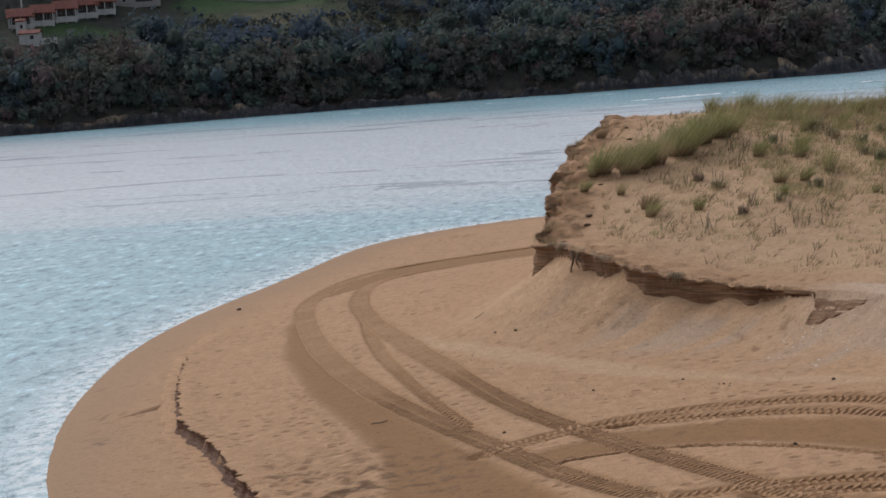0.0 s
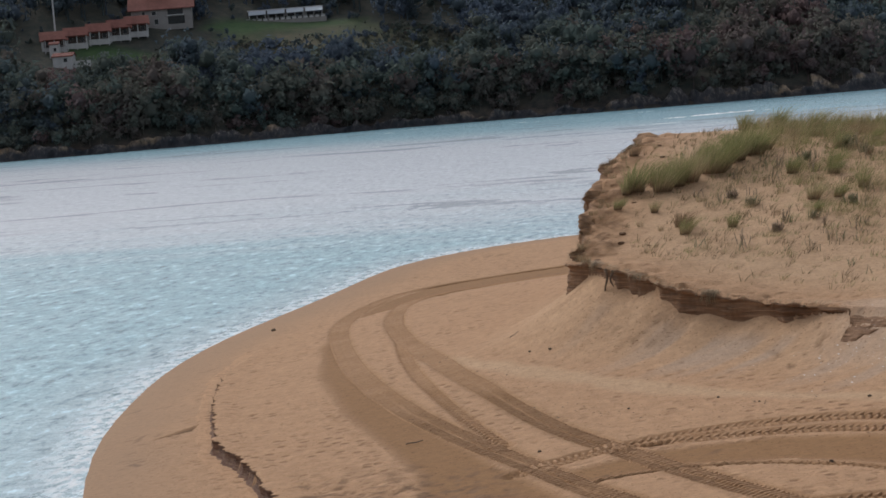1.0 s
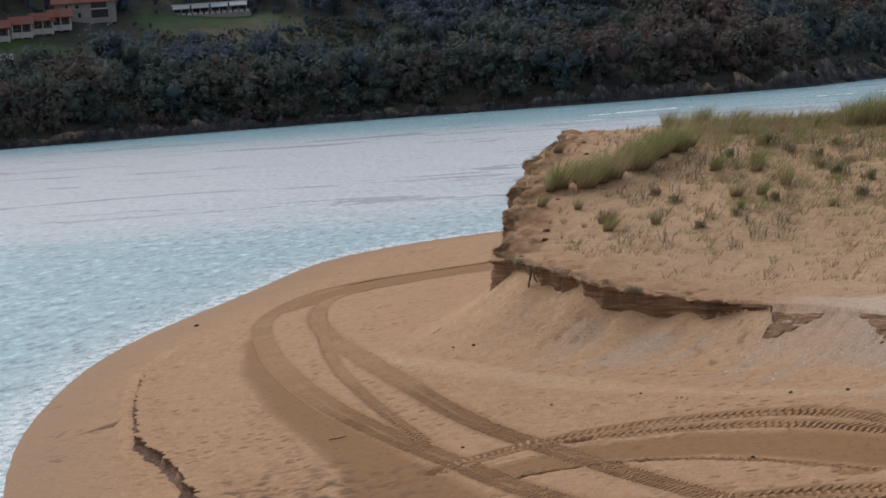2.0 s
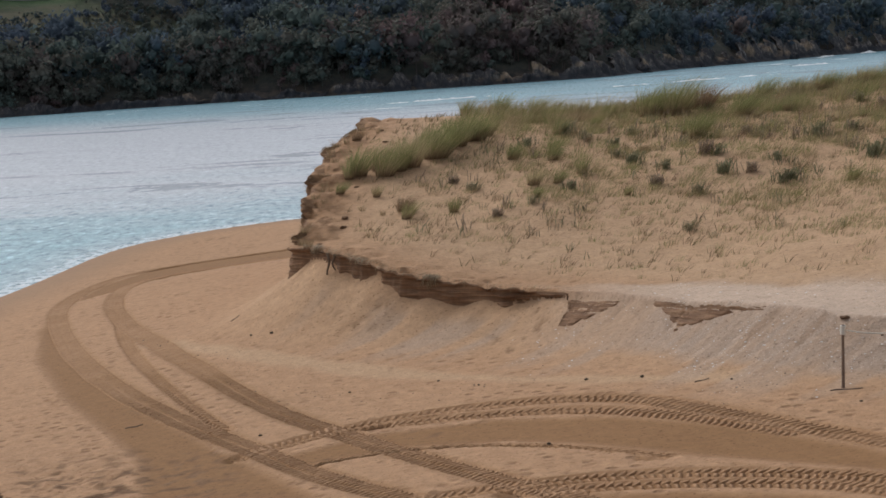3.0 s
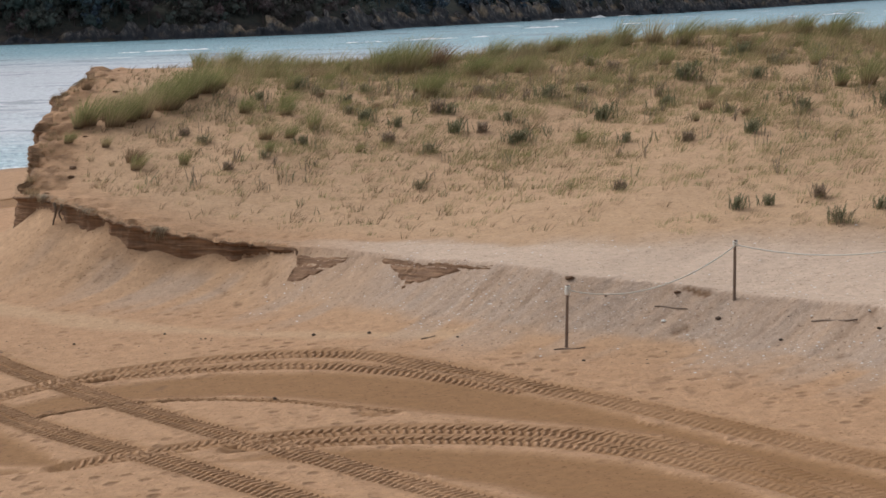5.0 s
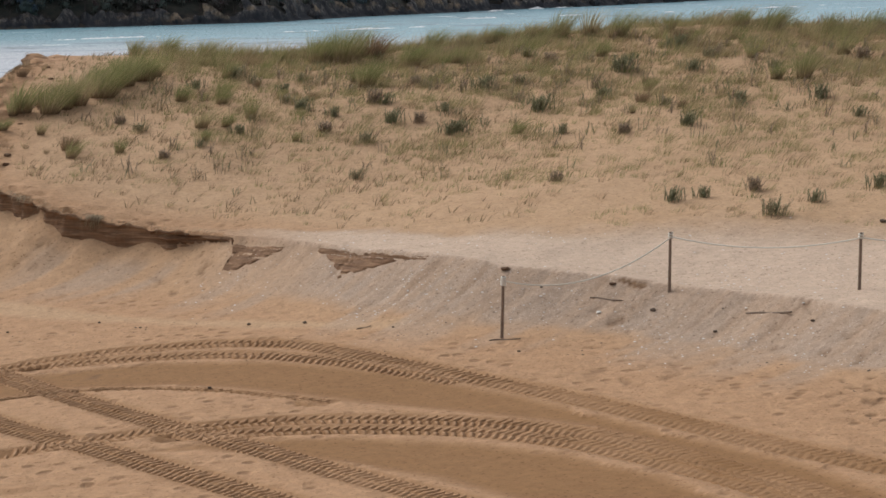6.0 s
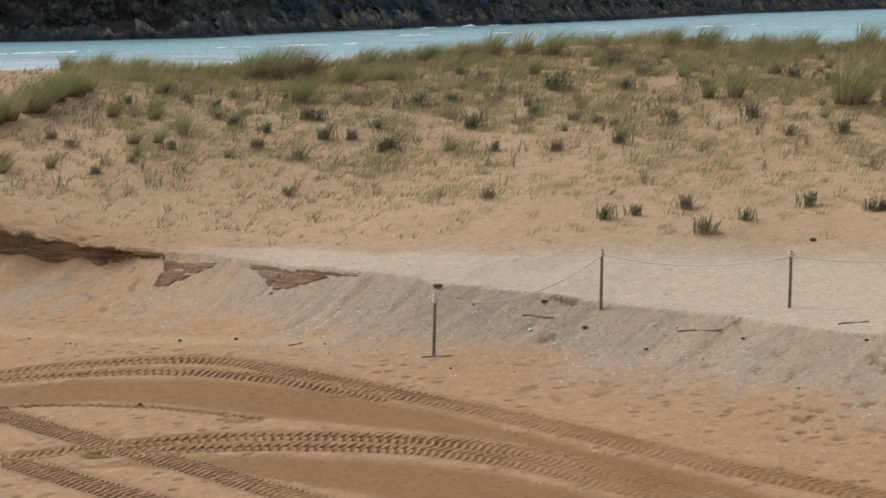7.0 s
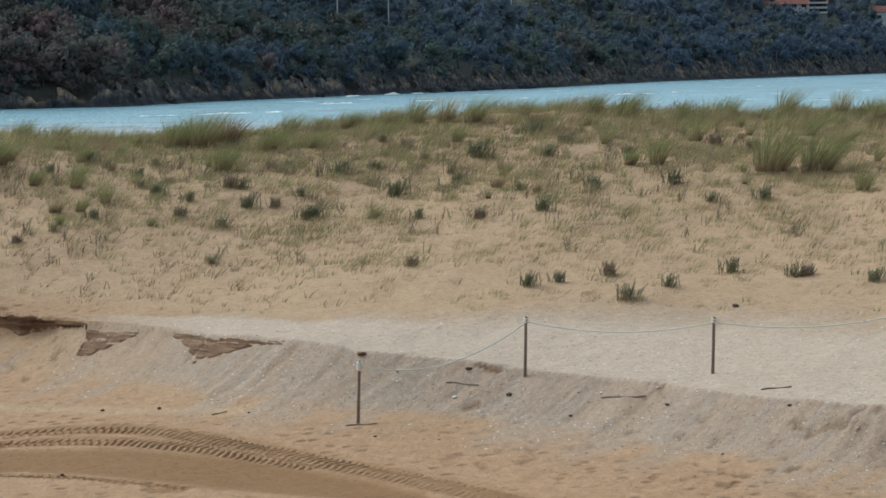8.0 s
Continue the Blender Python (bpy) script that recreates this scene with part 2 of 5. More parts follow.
SHELL = plain("bleached_shell", (0.62, 0.58, 0.54), (0.8, 0.78, 0.75), 30, 0.5, 0.002)
ROOF = plain("red_roof_tile", (0.17, 0.06, 0.046), (0.27, 0.105, 0.082), 0.9, 0.85, 0.05)
STONE = plain("pale_house_wall", (0.27, 0.25, 0.24), (0.36, 0.335, 0.32), 0.7, 0.9, 0.03)
WHITE = plain("white_render", (0.5, 0.5, 0.5), (0.68, 0.67, 0.66), 0.7, 0.8, 0.02)
GLASS = plain("dark_window_glass", (0.012, 0.014, 0.018), (0.03, 0.034, 0.04), 0.8, 0.12)
# dark boards that stand in for the shade under the porch roofs
PORCH = plain("shaded_porch_boards", (0.05, 0.04, 0.036), (0.11, 0.085, 0.075), 1.5, 0.8, 0.02)
AWNING = plain("pale_blue_awning", (0.42, 0.47, 0.53), (0.56, 0.61, 0.66), 1.5, 0.8, 0.02)


# ---- the lie of the land ----
def curve_through(line, step):
    """Even steps along a smooth curve through the places of a line: places and directions."""
    p = np.array([q[:2] for q in line], float)
    p = np.vstack([2 * p[0] - p[1], p, 2 * p[-1] - p[-2]])
    t = np.linspace(0, 1, 40)[:-1, None]
    out = [0.5 * (2 * b + (c - a) * t + (2 * a - 5 * b + 4 * c - d) * t ** 2 + (3 * b - a - 3 * c + d) * t ** 3) for a, b, c, d in zip(p, p[1:], p[2:], p[3:])]
    out = np.vstack(out)
    s = np.concatenate([[0], np.cumsum(np.hypot(*np.diff(out, axis=0).T))])
    u = np.arange(0, s[-1], step)
    q = np.stack([np.interp(u, s, out[:, 0]), np.interp(u, s, out[:, 1])], -1)
    for _ in range(3):
        q[1:-1] = (q[:-2] + 2 * q[1:-1] + q[2:]) / 4
    d = np.gradient(q, axis=0)
    return q, d / np.hypot(d[:, 0], d[:, 1])[:, None], u


# upper edge of the eroded dune: x, y, height, height of the bare face below it
LIP = [(-3.5, 97, 7.4, 4.6), (-5.5, 89.8, 7.9, 4.8), (-6.9, 83.7, 7.0, 3.8), (-7.1, 76.6, 5.25, 1.7), (-7.2, 72.8, 4.4, 0.85),
       (-6.0, 70.8, 4.35, 0.42), (-4.5, 69.1, 4.0, 0.42), (-3.0, 67.6, 3.65, 0.66), (-1.3, 66.6, 3.4, 0.62), (0.7, 65.3, 3.28, 0.16),
       (2.4, 63.4, 3.3, 0.08), (4.7, 60.4, 3.3, 0.02), (6.3, 58.2, 3.4, 0), (7.8, 56.3, 3.27, 0), (9.9, 54.8, 3.15, 0),
       (11.5, 53.5, 3.0, 0), (13.4, 51.3, 3.0, 0), (15.2, 48.3, 3.0, 0), (17.6, 45.2, 3.1, 0), (30, 38, 3.1, 0), (70, 30, 3.2, 0)]
BACK = [(95, 95), (60, 108), (20, 112), (0, 106)]
CREST = [(-5.5, 89, 7.8), (3, 92, 7.6), (7.5, 91.7, 7.7), (18, 90.2, 8.2), (23, 89, 8.3), (33, 86, 8.2), (60, 80, 8.4)]
SHORE = [(-20, -40), (-14, 20), (-13, 40), (-16, 48), (-19.3, 55.9), (-22.5, 67.4), (-24.0, 75.9), (-25.4, 86.7), (-25.7, 97.0), (-25.2, 105.6),
         (-24.5, 114.4), (-24.4, 120.4), (-23.8, 133.0), (-21.0, 139.9), (-17.7, 144.9), (-14.8, 147.8), (0, 152), (40, 150), (140, 120)]
HOLLOWS = [(10.7, 54.1, 0.28)]
STEP = [(-8.7, 44), (-12.0, 51.0), (-14.7, 57.7), (-17.5, 64.6), (-19.1, 71.0), (-21.0, 79.8), (-21.6, 88.5)]
SHORE = [tuple(q) for q in curve_through(SHORE, 4.0)[0]]


def lattice(x, y, seed):
    """Random numbers from 0 to 1 at whole places."""
    h = (x.astype(np.int64) * 374761393 + y.astype(np.int64) * 668265263 + seed * 974634777) & 0xFFFFFFFF
    h = ((h ^ (h >> 13)) * 1274126177) & 0xFFFFFFFF
    return ((h ^ (h >> 16)) & 0xFFFFFF) / float(0xFFFFFF)


def lumps(x, y, size, seed=0, octaves=3):
    """Smooth noise round 0, about -0.5 to 0.5, of lumps of that size."""
    total, amp, norm = 0.0, 1.0, 0.0
    for k in range(octaves):
        u, v = x / size, y / size
        i, j = np.floor(u), np.floor(v)
        f, g = u - i, v - j
        f, g = f * f * (3 - 2 * f), g * g * (3 - 2 * g)
        a, b = lattice(i, j, seed + k), lattice(i + 1, j, seed + k)
        c, d = lattice(i, j + 1, seed + k), lattice(i + 1, j + 1, seed + k)
        total = total + amp * ((a * (1 - f) + b * f) * (1 - g) + (c * (1 - f) + d * f) * g - 0.5)
        norm, amp, size = norm + amp, amp * 0.5, size * 0.5
    return total / norm


def smooth(a, b, x):
    t = np.clip((x - a) / (b - a), 0, 1)
    return t * t * (3 - 2 * t)


def along(x, y, line):
    """The distance to a line in plan, and how far along it the nearest place lies (in segments)."""
    best, where = np.full(np.shape(x), 1e9), np.zeros(np.shape(x))
    for k in range(len(line) - 1):
        (ax, ay), (bx, by) = line[k][:2], line[k + 1][:2]
        t = np.clip(((x - ax) * (bx - ax) + (y - ay) * (by - ay)) / ((bx - ax) ** 2 + (by - ay) ** 2), 0, 1)
        d = np.hypot(x - ax - t * (bx - ax), y - ay - t * (by - ay))
        where = np.where(d < best, k + t, where)
        best = np.minimum(best, d)
    return best, where


def inside(x, y, ring):
    """Whether places lie inside a ring in plan."""
    r = np.zeros(np.shape(x), bool)
    for k in range(len(ring)):
        (ax, ay), (bx, by) = ring[k - 1][:2], ring[k][:2]
        if ay != by:
            r ^= ((ay > y) != (by > y)) & (x < (bx - ax) * (y - ay) / (by - ay) + ax)
    return r


def softly(x, y, line, column):
    """A value given along a line, spread smoothly over the plan."""
    num, den = 0.0, 0.0
    for k in range(len(line) - 1):
        for s in np.linspace(0, 1, 5)[:-1]:
            p = [a + (b - a) * s for a, b in zip(line[k], line[k + 1])]
            w = 1 / ((x - p[0]) ** 2 + (y - p[1]) ** 2 + 0.15) ** 1.5
            num, den = num + w * p[column], den + w
    return num / den


def land(x, y, fine=True):
    """Height of the ground, and what kind it is: wet, packed, shelly."""
    x, y = np.asarray(x, float), np.asarray(y, float)
    wob = 0.12 * lumps(x, y, 1.1, 5, 2)
    d_lip, _ = along(x, y, LIP)
    on_dune = inside(x + wob, y + wob, LIP + BACK)
    lip_z, face = softly(x, y, LIP, 2), softly(x, y, LIP, 3)
    d_crest, _ = along(x, y, CREST)
    crest_y = np.interp(x, [c[0] for c in CREST], [c[1] for c in CREST])
    crest_z = np.interp(x, [c[0] for c in CREST], [c[2] for c in CREST])
    t = d_lip / (d_lip + d_crest + 0.01)
    top = lip_z + (crest_z - lip_z) * t ** 1.2
    top = np.where(y > crest_y, np.maximum(crest_z - 0.03 * np.maximum(y - crest_y, 0) ** 1.6, 1.2), top)
    d_sea, _ = along(x, y, SHORE)
    dry = inside(x, y, SHORE + [(140, -40)])
    # fans of fallen sand run straight down from the face
    fall = smooth(-7.6, -6.2, x)
    fan = fall * lumps(x * 0.76 - y * 0.65, (x * 0.65 + y * 0.76) * 0.10, 1.5, 51, 2) + (1 - fall) * lumps(y, x * 0.12, 1.5, 52, 2)
    face = face + np.minimum(face, 0.7) * np.clip(1.9 * fan - 0.05, -0.75, 0.6) * np.exp(-d_lip / 1.1)
    talus = lip_z - face - 0.62 * d_lip
    df = np.maximum(d_lip - 2.4, 0)
    beach = np.where(dry, 2.0 * d_sea / (d_sea + df + 0.5), -0.10 * d_sea)
    beach = np.maximum(beach, -2.5)
    d_step, w = along(x, y, STEP)
    side = inside(x, y, STEP + [(-21.6, 120), (40, 120), (40, 40)])
    drop = np.interp(w, [0, 1, 3, 4.2, 6], [0.42, 0.42, 0.36, 0.22, 0.0])
    beach = beach + np.where(dry, drop * np.where(side, 0.5 * np.exp(-d_step / 3.0), -0.5 * np.exp(-d_step / 2.0)), 0)
    k = 0.25
    low = np.where(talus > beach - 3, np.log(np.exp(np.clip(talus / k, -60, 60)) + np.exp(np.clip(beach / k, -60, 60))) * k, beach)
    z = np.where(on_dune, top, low)
    # the unseen rise on which the camera stands
    z = np.maximum(z, 8.9 * smooth(30, 6, np.hypot(x * 0.6, y)) - 0.5)
    return_z = z
    slope_zone = (~on_dune) & (talus > beach - 0.15)
    if fine:
        up = on_dune * smooth(0.5, 8, d_lip)
        return_z = z + 0.05 * lumps(x, y, 1.3, 1, 3) * dry + on_dune * (0.10 * lumps(x, y, 0.9, 2, 3) + 0.5 * up * lumps(x, y, 5.0, 3, 2))
        rough = np.clip(smooth(9, 3, d_step) * side * smooth(62, 52, y) + 0.25, 0, 1) * dry * ~on_dune
        return_z = return_z + 0.05 * rough * lumps(x, y, 0.35, 7, 2)
        return_z = return_z + slope_zone * (1 - fall) * 0.16 * lumps(y + 0.4 * x, x * 0.10, 0.9, 59, 3)
        return_z = return_z + slope_zone * ((0.035 + 0.075 * smooth(0, 5, x)) * lumps(x * 0.62 - y, (y + x) * 0.1, 0.5, 9, 3))
    wet = smooth(5.0, 0.5, d_sea + 1.5 * lumps(x, y, 4, 11, 2)) * dry * smooth(40, 50, y)
    wet = np.maximum(wet, ~dry)
    shelly = smooth(-1.0, 5.0, x + 2.5 * lumps(x, y, 2.5, 13, 3)) * smooth(2.45, 1.7, d_lip + 0.6 * lumps(x, y, 0.9, 15)) * ~on_dune
    streak = lumps(x * 0.70 - y * 0.72, (x * 0.72 + y * 0.70) * 0.06, 0.9, 54, 3)
    shelly = np.maximum(shelly, 0.7 * smooth(0.02, 0.2, streak) * smooth(-10, -2, x) * smooth(5.2, 2.2, d_lip) * smooth(0.4, 1.2, d_lip) * ~on_dune)
    shelly = shelly * np.clip(0.85 + 0.6 * lumps(x * 0.62 - y, (y + x) * 0.1, 0.3, 53, 3), 0.1, 1)
    path = np.interp(x, [0, 5, 12, 20, 30], [0.3, 1.8, 5.2, 8.0, 10])
    shelly = np.maximum(shelly, on_dune * smooth(1.15, 0.7, (d_lip + 1.5 * lumps(x, y, 1.8, 17, 3)) / (path + 0.1)) * smooth(-1, 5, x))
    # hollows where the slope has slipped and damp layers show
    damp = np.zeros(np.shape(x))
    for cx, cy, r in HOLLOWS:
        u, v = ((x - cx) * 0.62 + (y - cy) * -0.78), ((x - cx) * 0.78 + (y - cy) * 0.62)
        d = np.hypot(u / (1.9 * r), v / (0.62 * r)) + 1.7 * lumps(x, y, 0.45, 19, 3)
        dent = smooth(1.1, 0.55, d) * ~on_dune
        damp = np.maximum(damp, dent)
        return_z = return_z - (0.12 * r * dent if fine else 0)
    # a wedge scoured by the tide below the step
    d_w, t_w = along(x, y, [(-18.6, 68.9), (-20.3, 67.4)])
    scour = smooth(0.75, 0.3, d_w / np.maximum(1 - t_w, 0.12)) * ~on_dune
    damp = np.maximum(damp, 0.9 * scour)
    return_z = return_z - (0.12 * scour if fine else 0)
    # thin dark runnels down the shelly slope
    runnel = smooth(0.14, 0.24, lumps(x * 0.62 - y, (y + x) * 0.12, 0.33, 73, 2)) * shelly * ~on_dune * smooth(2.4, 0.8, d_lip)
    damp = np.maximum(damp, 0.3 * runnel)
    return_z = return_z - (0.05 * runnel if fine else 0)
    # crumbling turf and clods along the eroded flank
    edge = on_dune * smooth(2.3, 0.3, d_lip) * smooth(1.0, -3.0, x)
    damp = np.maximum(damp, edge * smooth(0.0, 0.2, lumps(x, y, 0.45, 55, 3)) * (0.3 + 0.35 * smooth(-5.5, -6.8, x)))
    # turned sand and scraps near the tidal step, elsewhere pits with painted shade
    scraps = smooth(57.5, 53.5, y + 0.25 * x + 3 + 2.5 * lumps(x, y, 2.0, 61, 2)) * side * smooth(-5.5, -8.5, x + 2 * lumps(x, y, 1.5, 62, 2)) * smooth(0.1, 0.6, d_step)
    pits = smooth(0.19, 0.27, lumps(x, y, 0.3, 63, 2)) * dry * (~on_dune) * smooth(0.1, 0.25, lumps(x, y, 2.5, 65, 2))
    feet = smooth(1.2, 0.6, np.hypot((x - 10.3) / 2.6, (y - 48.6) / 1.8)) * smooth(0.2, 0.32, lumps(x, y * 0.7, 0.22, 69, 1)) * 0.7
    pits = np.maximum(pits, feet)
    # pits and footprints borrow the damp colour for the shade inside them
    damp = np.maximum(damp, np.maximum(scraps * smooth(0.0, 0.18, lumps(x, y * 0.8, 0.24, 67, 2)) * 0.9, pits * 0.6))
    if fine:
        return_z = return_z - 0.04 * pits + scraps * 0.13 * lumps(x, y, 0.26, 71, 2)
        return_z = return_z + edge * (0.20 * lumps(x, y, 0.5, 57, 3) + 0.03)
    return return_z, wet, shelly, dry, on_dune, damp
# ---- end of the land ----


def steps(*spans):
    """Places along an axis: (from, to, step), with the ends joined."""
    out = []
    for a, b, s in spans:
        out.append(np.linspace(a, b, max(2, int(round((b - a) / s)) + 1))[:-1])
    return np.concatenate(out + [[spans[-1][1]]])


def sheet(name, xs, ys, z, mat, values={}):
    """A mesh over a grid in plan with heights z[j, i] and values for its material."""
    nx, ny = len(xs), len(ys)
    gx, gy = np.meshgrid(xs, ys)
    me = bpy.data.meshes.new(name)
    co = np.stack([gx, gy, z], -1).reshape(-1, 3)
    i = np.arange(nx * ny).reshape(ny, nx)
    faces = np.stack([i[:-1, :-1], i[:-1, 1:], i[1:, 1:], i[1:, :-1]], -1).reshape(-1, 4)
    fill(me, co, faces)
    for key, v in values.items():
        me.attributes.new(key, "FLOAT", "POINT").data.foreach_set("value", np.asarray(v, np.float32).ravel())
    me.materials.append(mat)
    return new(name, me)


def fill(me, co, faces, flat=False):
    """Put vertices and faces with a like number of corners into a mesh."""
    co, faces = np.asarray(co, np.float32), np.asarray(faces, np.int32)
    k = faces.shape[1]
    me.vertices.add(len(co))
    me.vertices.foreach_set("co", co.ravel())
    me.loops.add(faces.size)
    me.loops.foreach_set("vertex_index", faces.ravel())
    me.polygons.add(len(faces))
    me.polygons.foreach_set("loop_start", np.arange(0, faces.size, k, dtype=np.int32))
    if not flat:
        me.polygons.foreach_set("use_smooth", np.ones(len(faces), bool))
    me.update(calc_edges=True)


# ---- wheel tracks and rolled sand ----
# centre lines in plan, with the width of the print
OUTER = [(-8, 115), (-13.1, 113.3), (-16.2, 111.8), (-18.4, 110.5), (-19.7, 106.9), (-20.0, 100.4), (-19.5, 93.5), (-18.0, 85.7), (-15.5, 75.5), (-13.6, 69.1),
         (-11.7, 64.1), (-10.1, 60.6), (-8.7, 57.8), (-7.6, 55.8), (-6.5, 53.7), (-5.6, 51.8), (-4.7, 50.2), (-3.5, 48.3), (-2.1, 46.4), (-1.1, 44.7), (0.5, 42.4), (2.5, 39)]
INNER = [(-8, 104), (-12.3, 104.6), (-15.8, 104.2), (-17.4, 102.6), (-17.8, 98.9), (-16.8, 91.0), (-14.9, 82.4), (-13.0, 75.4), (-11.1, 69.5), (-9.8, 66.2), (-8.5, 62.8),
         (-7.2, 59.7), (-6.1, 57.5), (-4.1, 53.8), (-2.4, 50.7), (-0.8, 48.0), (0.1, 46.7), (1.2, 45.0), (2.1, 43.5), (2.9, 42.1), (3.7, 40.8), (5.5, 38)]
SLIP = [(-16.9, 93), (-15.3, 84), (-13.8, 76.2), (-12.5, 70.6), (-11.5, 67.2), (-9.9, 62.4), (-8.6, 58.9), (-7.8, 57)]
UPPER = [(-7.2, 53.7), (-6.6, 54.3), (-5.1, 55.5), (-3.9, 55.9), (-2.5, 56.2), (-0.9, 56.1), (0.7, 55.8), (1.9, 55.3), (3.0, 54.2), (3.7, 53.0), (4.4, 51.9), (5.1, 51.0),
         (6.1, 49.5), (7.3, 47.8), (8.4, 45.8), (9.4, 43.9), (10.3, 42.3), (11.1, 40.6), (12.7, 38.3), (14.6, 35.5), (16, 33.5)]
UPPER_INSIDE = [(-4.0, 55.3), (-2.5, 55.3), (-0.3, 54.8), (1.5, 54.1), (2.6, 53.0), (3.7, 51.9), (5.0, 50.4), (6.2, 48.7)]
UPPER_EDGE = [(-5.6, 51.7), (-4.5, 52.2), (-2.7, 52.3), (-0.9, 51.6), (0.6, 50.6), (2.0, 49.3), (3.4, 48.0)]
LOWER = [(-4.2, 46.6), (-2.5, 47.1), (-1.8, 47.2), (-0.8, 47.3), (0.6, 47.4), (1.9, 47.2), (3.3, 46.8), (5.6, 45.6), (6.2, 45.1), (7.4, 43.9), (8.4, 42.4), (9.3, 40.6), (9.9, 39.3), (10.5, 38.1), (11.3, 36), (12.2, 33.5)]
LOWER_INSIDE = [(-0.6, 46.6), (0.5, 46.5), (1.9, 46.3), (3.2, 45.9), (5.5, 44.7), (6.1, 44.2), (7.2, 43.0), (8.2, 41.5), (9.1, 39.8), (9.9, 38.2), (10.7, 36), (11.5, 33.5)]
TRACKS = [(OUTER, 0.85), (INNER, 0.8), (UPPER, 0.85), (UPPER_INSIDE, 0.75), (UPPER_EDGE, 0.2), (LOWER, 0.8), (LOWER_INSIDE, 0.75), (SLIP, 0.4)]
ROLLED = [
    [(-8, 115), (-13.1, 113.3), (-18.4, 110.5), (-19.8, 104), (-19.6, 95), (-17.8, 98.9), (-17.4, 102.6), (-12.3, 104.6), (-8, 104)],
    [(-18.9, 88), (-18.6, 84), (-16.4, 73.4), (-13.9, 64.9), (-11.3, 58.1), (-10.0, 54.8), (-9.0, 49), (-3.4, 46), (-8.6, 57.3), (-10.4, 61.2), (-13.2, 68.2), (-15.5, 75.5), (-17.4, 83.6)],
    [(-6.5, 53.2), (-4.0, 54.6), (-0.9, 54.5), (2.2, 53.0), (5.0, 50.4), (7.2, 47.3), (9.2, 43.3), (11.0, 40.1), (12.5, 36), (11, 36), (9.9, 39.2), (8.6, 42.0), (7.4, 44.2),
     (5.7, 46.0), (3.4, 48.0), (2.0, 49.3), (0.6, 50.6), (-0.9, 51.6), (-3.1, 52.3), (-5.5, 51.6)],
    [(-2.2, 45.6), (0.5, 46.2), (3.2, 45.3), (5.4, 43.9), (7.1, 42.2), (8.5, 40.0), (10.0, 36), (6.6, 37), (4.2, 41.2), (2.0, 43.7), (0.0, 45.2)],
]


def rolled(x, y):
    """How far the sand is packed flat by rolling and dragging."""
    r = np.zeros(np.shape(x))
    wx, wy = x + 0.9 * lumps(x, y, 1.1, 41), y + 1.6 * lumps(x, y, 1.1, 43)
    for ring in ROLLED:
        d, _ = along(x, y, ring + ring[:1])
        r = np.maximum(r, np.where(inside(wx, wy, ring), smooth(0.0, 0.55, d) ** 0.7, 0))
    return r


xs = steps((-300, -60, 20), (-60, -28, 1.5), (-28, 32, 0.11), (32, 60, 1.2), (60, 300, 20))
ys = steps((-60, 28, 4), (28, 34, 0.8), (34, 70, 0.13), (70, 98, 0.19), (98, 125, 0.3), (125, 160, 1.5), (160, 420, 20))
gx, gy = np.meshgrid(xs, ys)
gz, wet, shelly, dry, on_dune, damp = land(gx, gy)
plain_z = land(gx, gy, False)[0]
base_z = plain_z.copy()
packed = rolled(gx, gy)
calm = np.maximum(packed * 0.9, wet * dry)
for line, width in TRACKS:
    d, _ = along(gx, gy, [tuple(q) for q in curve_through(line, 1.0)[0]])
    calm = np.maximum(calm, smooth(width * 0.9, width * 0.55, d))
    base_z = base_z - 0.12 * smooth(width * 0.46, width * 0.3, d)
    packed = np.maximum(packed, 0.55 * smooth(width * 0.75, width * 0.4, d))
gz = gz + (base_z - gz) * np.where(on_dune, 0, np.maximum(calm, base_z < plain_z - 0.01))
gz = gz - 0.04 * rolled(gx, gy)
WRACK = [(-12, 72), (-8, 66.5), (-4.4, 62.3), (-1.3, 59.7), (1.2, 57.7), (3.5, 56.5), (5.7, 54.8)]
d_lip, d_wrack = along(gx, gy, LIP)[0], along(gx, gy, [tuple(q) for q in curve_through(WRACK, 1.0)[0]])[0]
pale = np.where(on_dune, smooth(0.3, 3.0, d_lip), np.maximum(0.55 * smooth(4.5, 1.0, d_lip), 0.95 * smooth(0.75, 0.15, d_wrack + 0.7 * lumps(gx, gy, 1.6, 99, 3)))) * dry
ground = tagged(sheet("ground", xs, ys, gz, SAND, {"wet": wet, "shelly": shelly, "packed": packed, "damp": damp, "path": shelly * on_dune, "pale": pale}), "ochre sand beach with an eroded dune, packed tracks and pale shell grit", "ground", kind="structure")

# ---- water ----
wx = steps((-2500, -400, 150), (-400, -60, 12), (-60, -10, 0.32), (-10, 30, 1.5), (30, 400, 12), (400, 2500, 150))
wy = steps((-60, 30, 6), (30, 48, 1.5), (48, 165, 0.45), (165, 400, 3), (400, 3000, 40))
ux, uy = np.meshgrid(wx, wy)
d_sea, _ = along(ux, uy, SHORE)
uz = 0.10 * lumps(ux * 1.0, uy * 0.5, 2.2, 21, 3) + 0.07 * lumps(ux + 0.15 * uy, uy * 0.4, 0.7, 23, 2) + 0.02
uz = uz * smooth(0, 6, d_sea)
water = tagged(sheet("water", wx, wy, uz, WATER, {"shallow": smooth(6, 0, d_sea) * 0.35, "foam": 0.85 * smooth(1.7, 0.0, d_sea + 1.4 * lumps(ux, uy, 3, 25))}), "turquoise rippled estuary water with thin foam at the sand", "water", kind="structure")

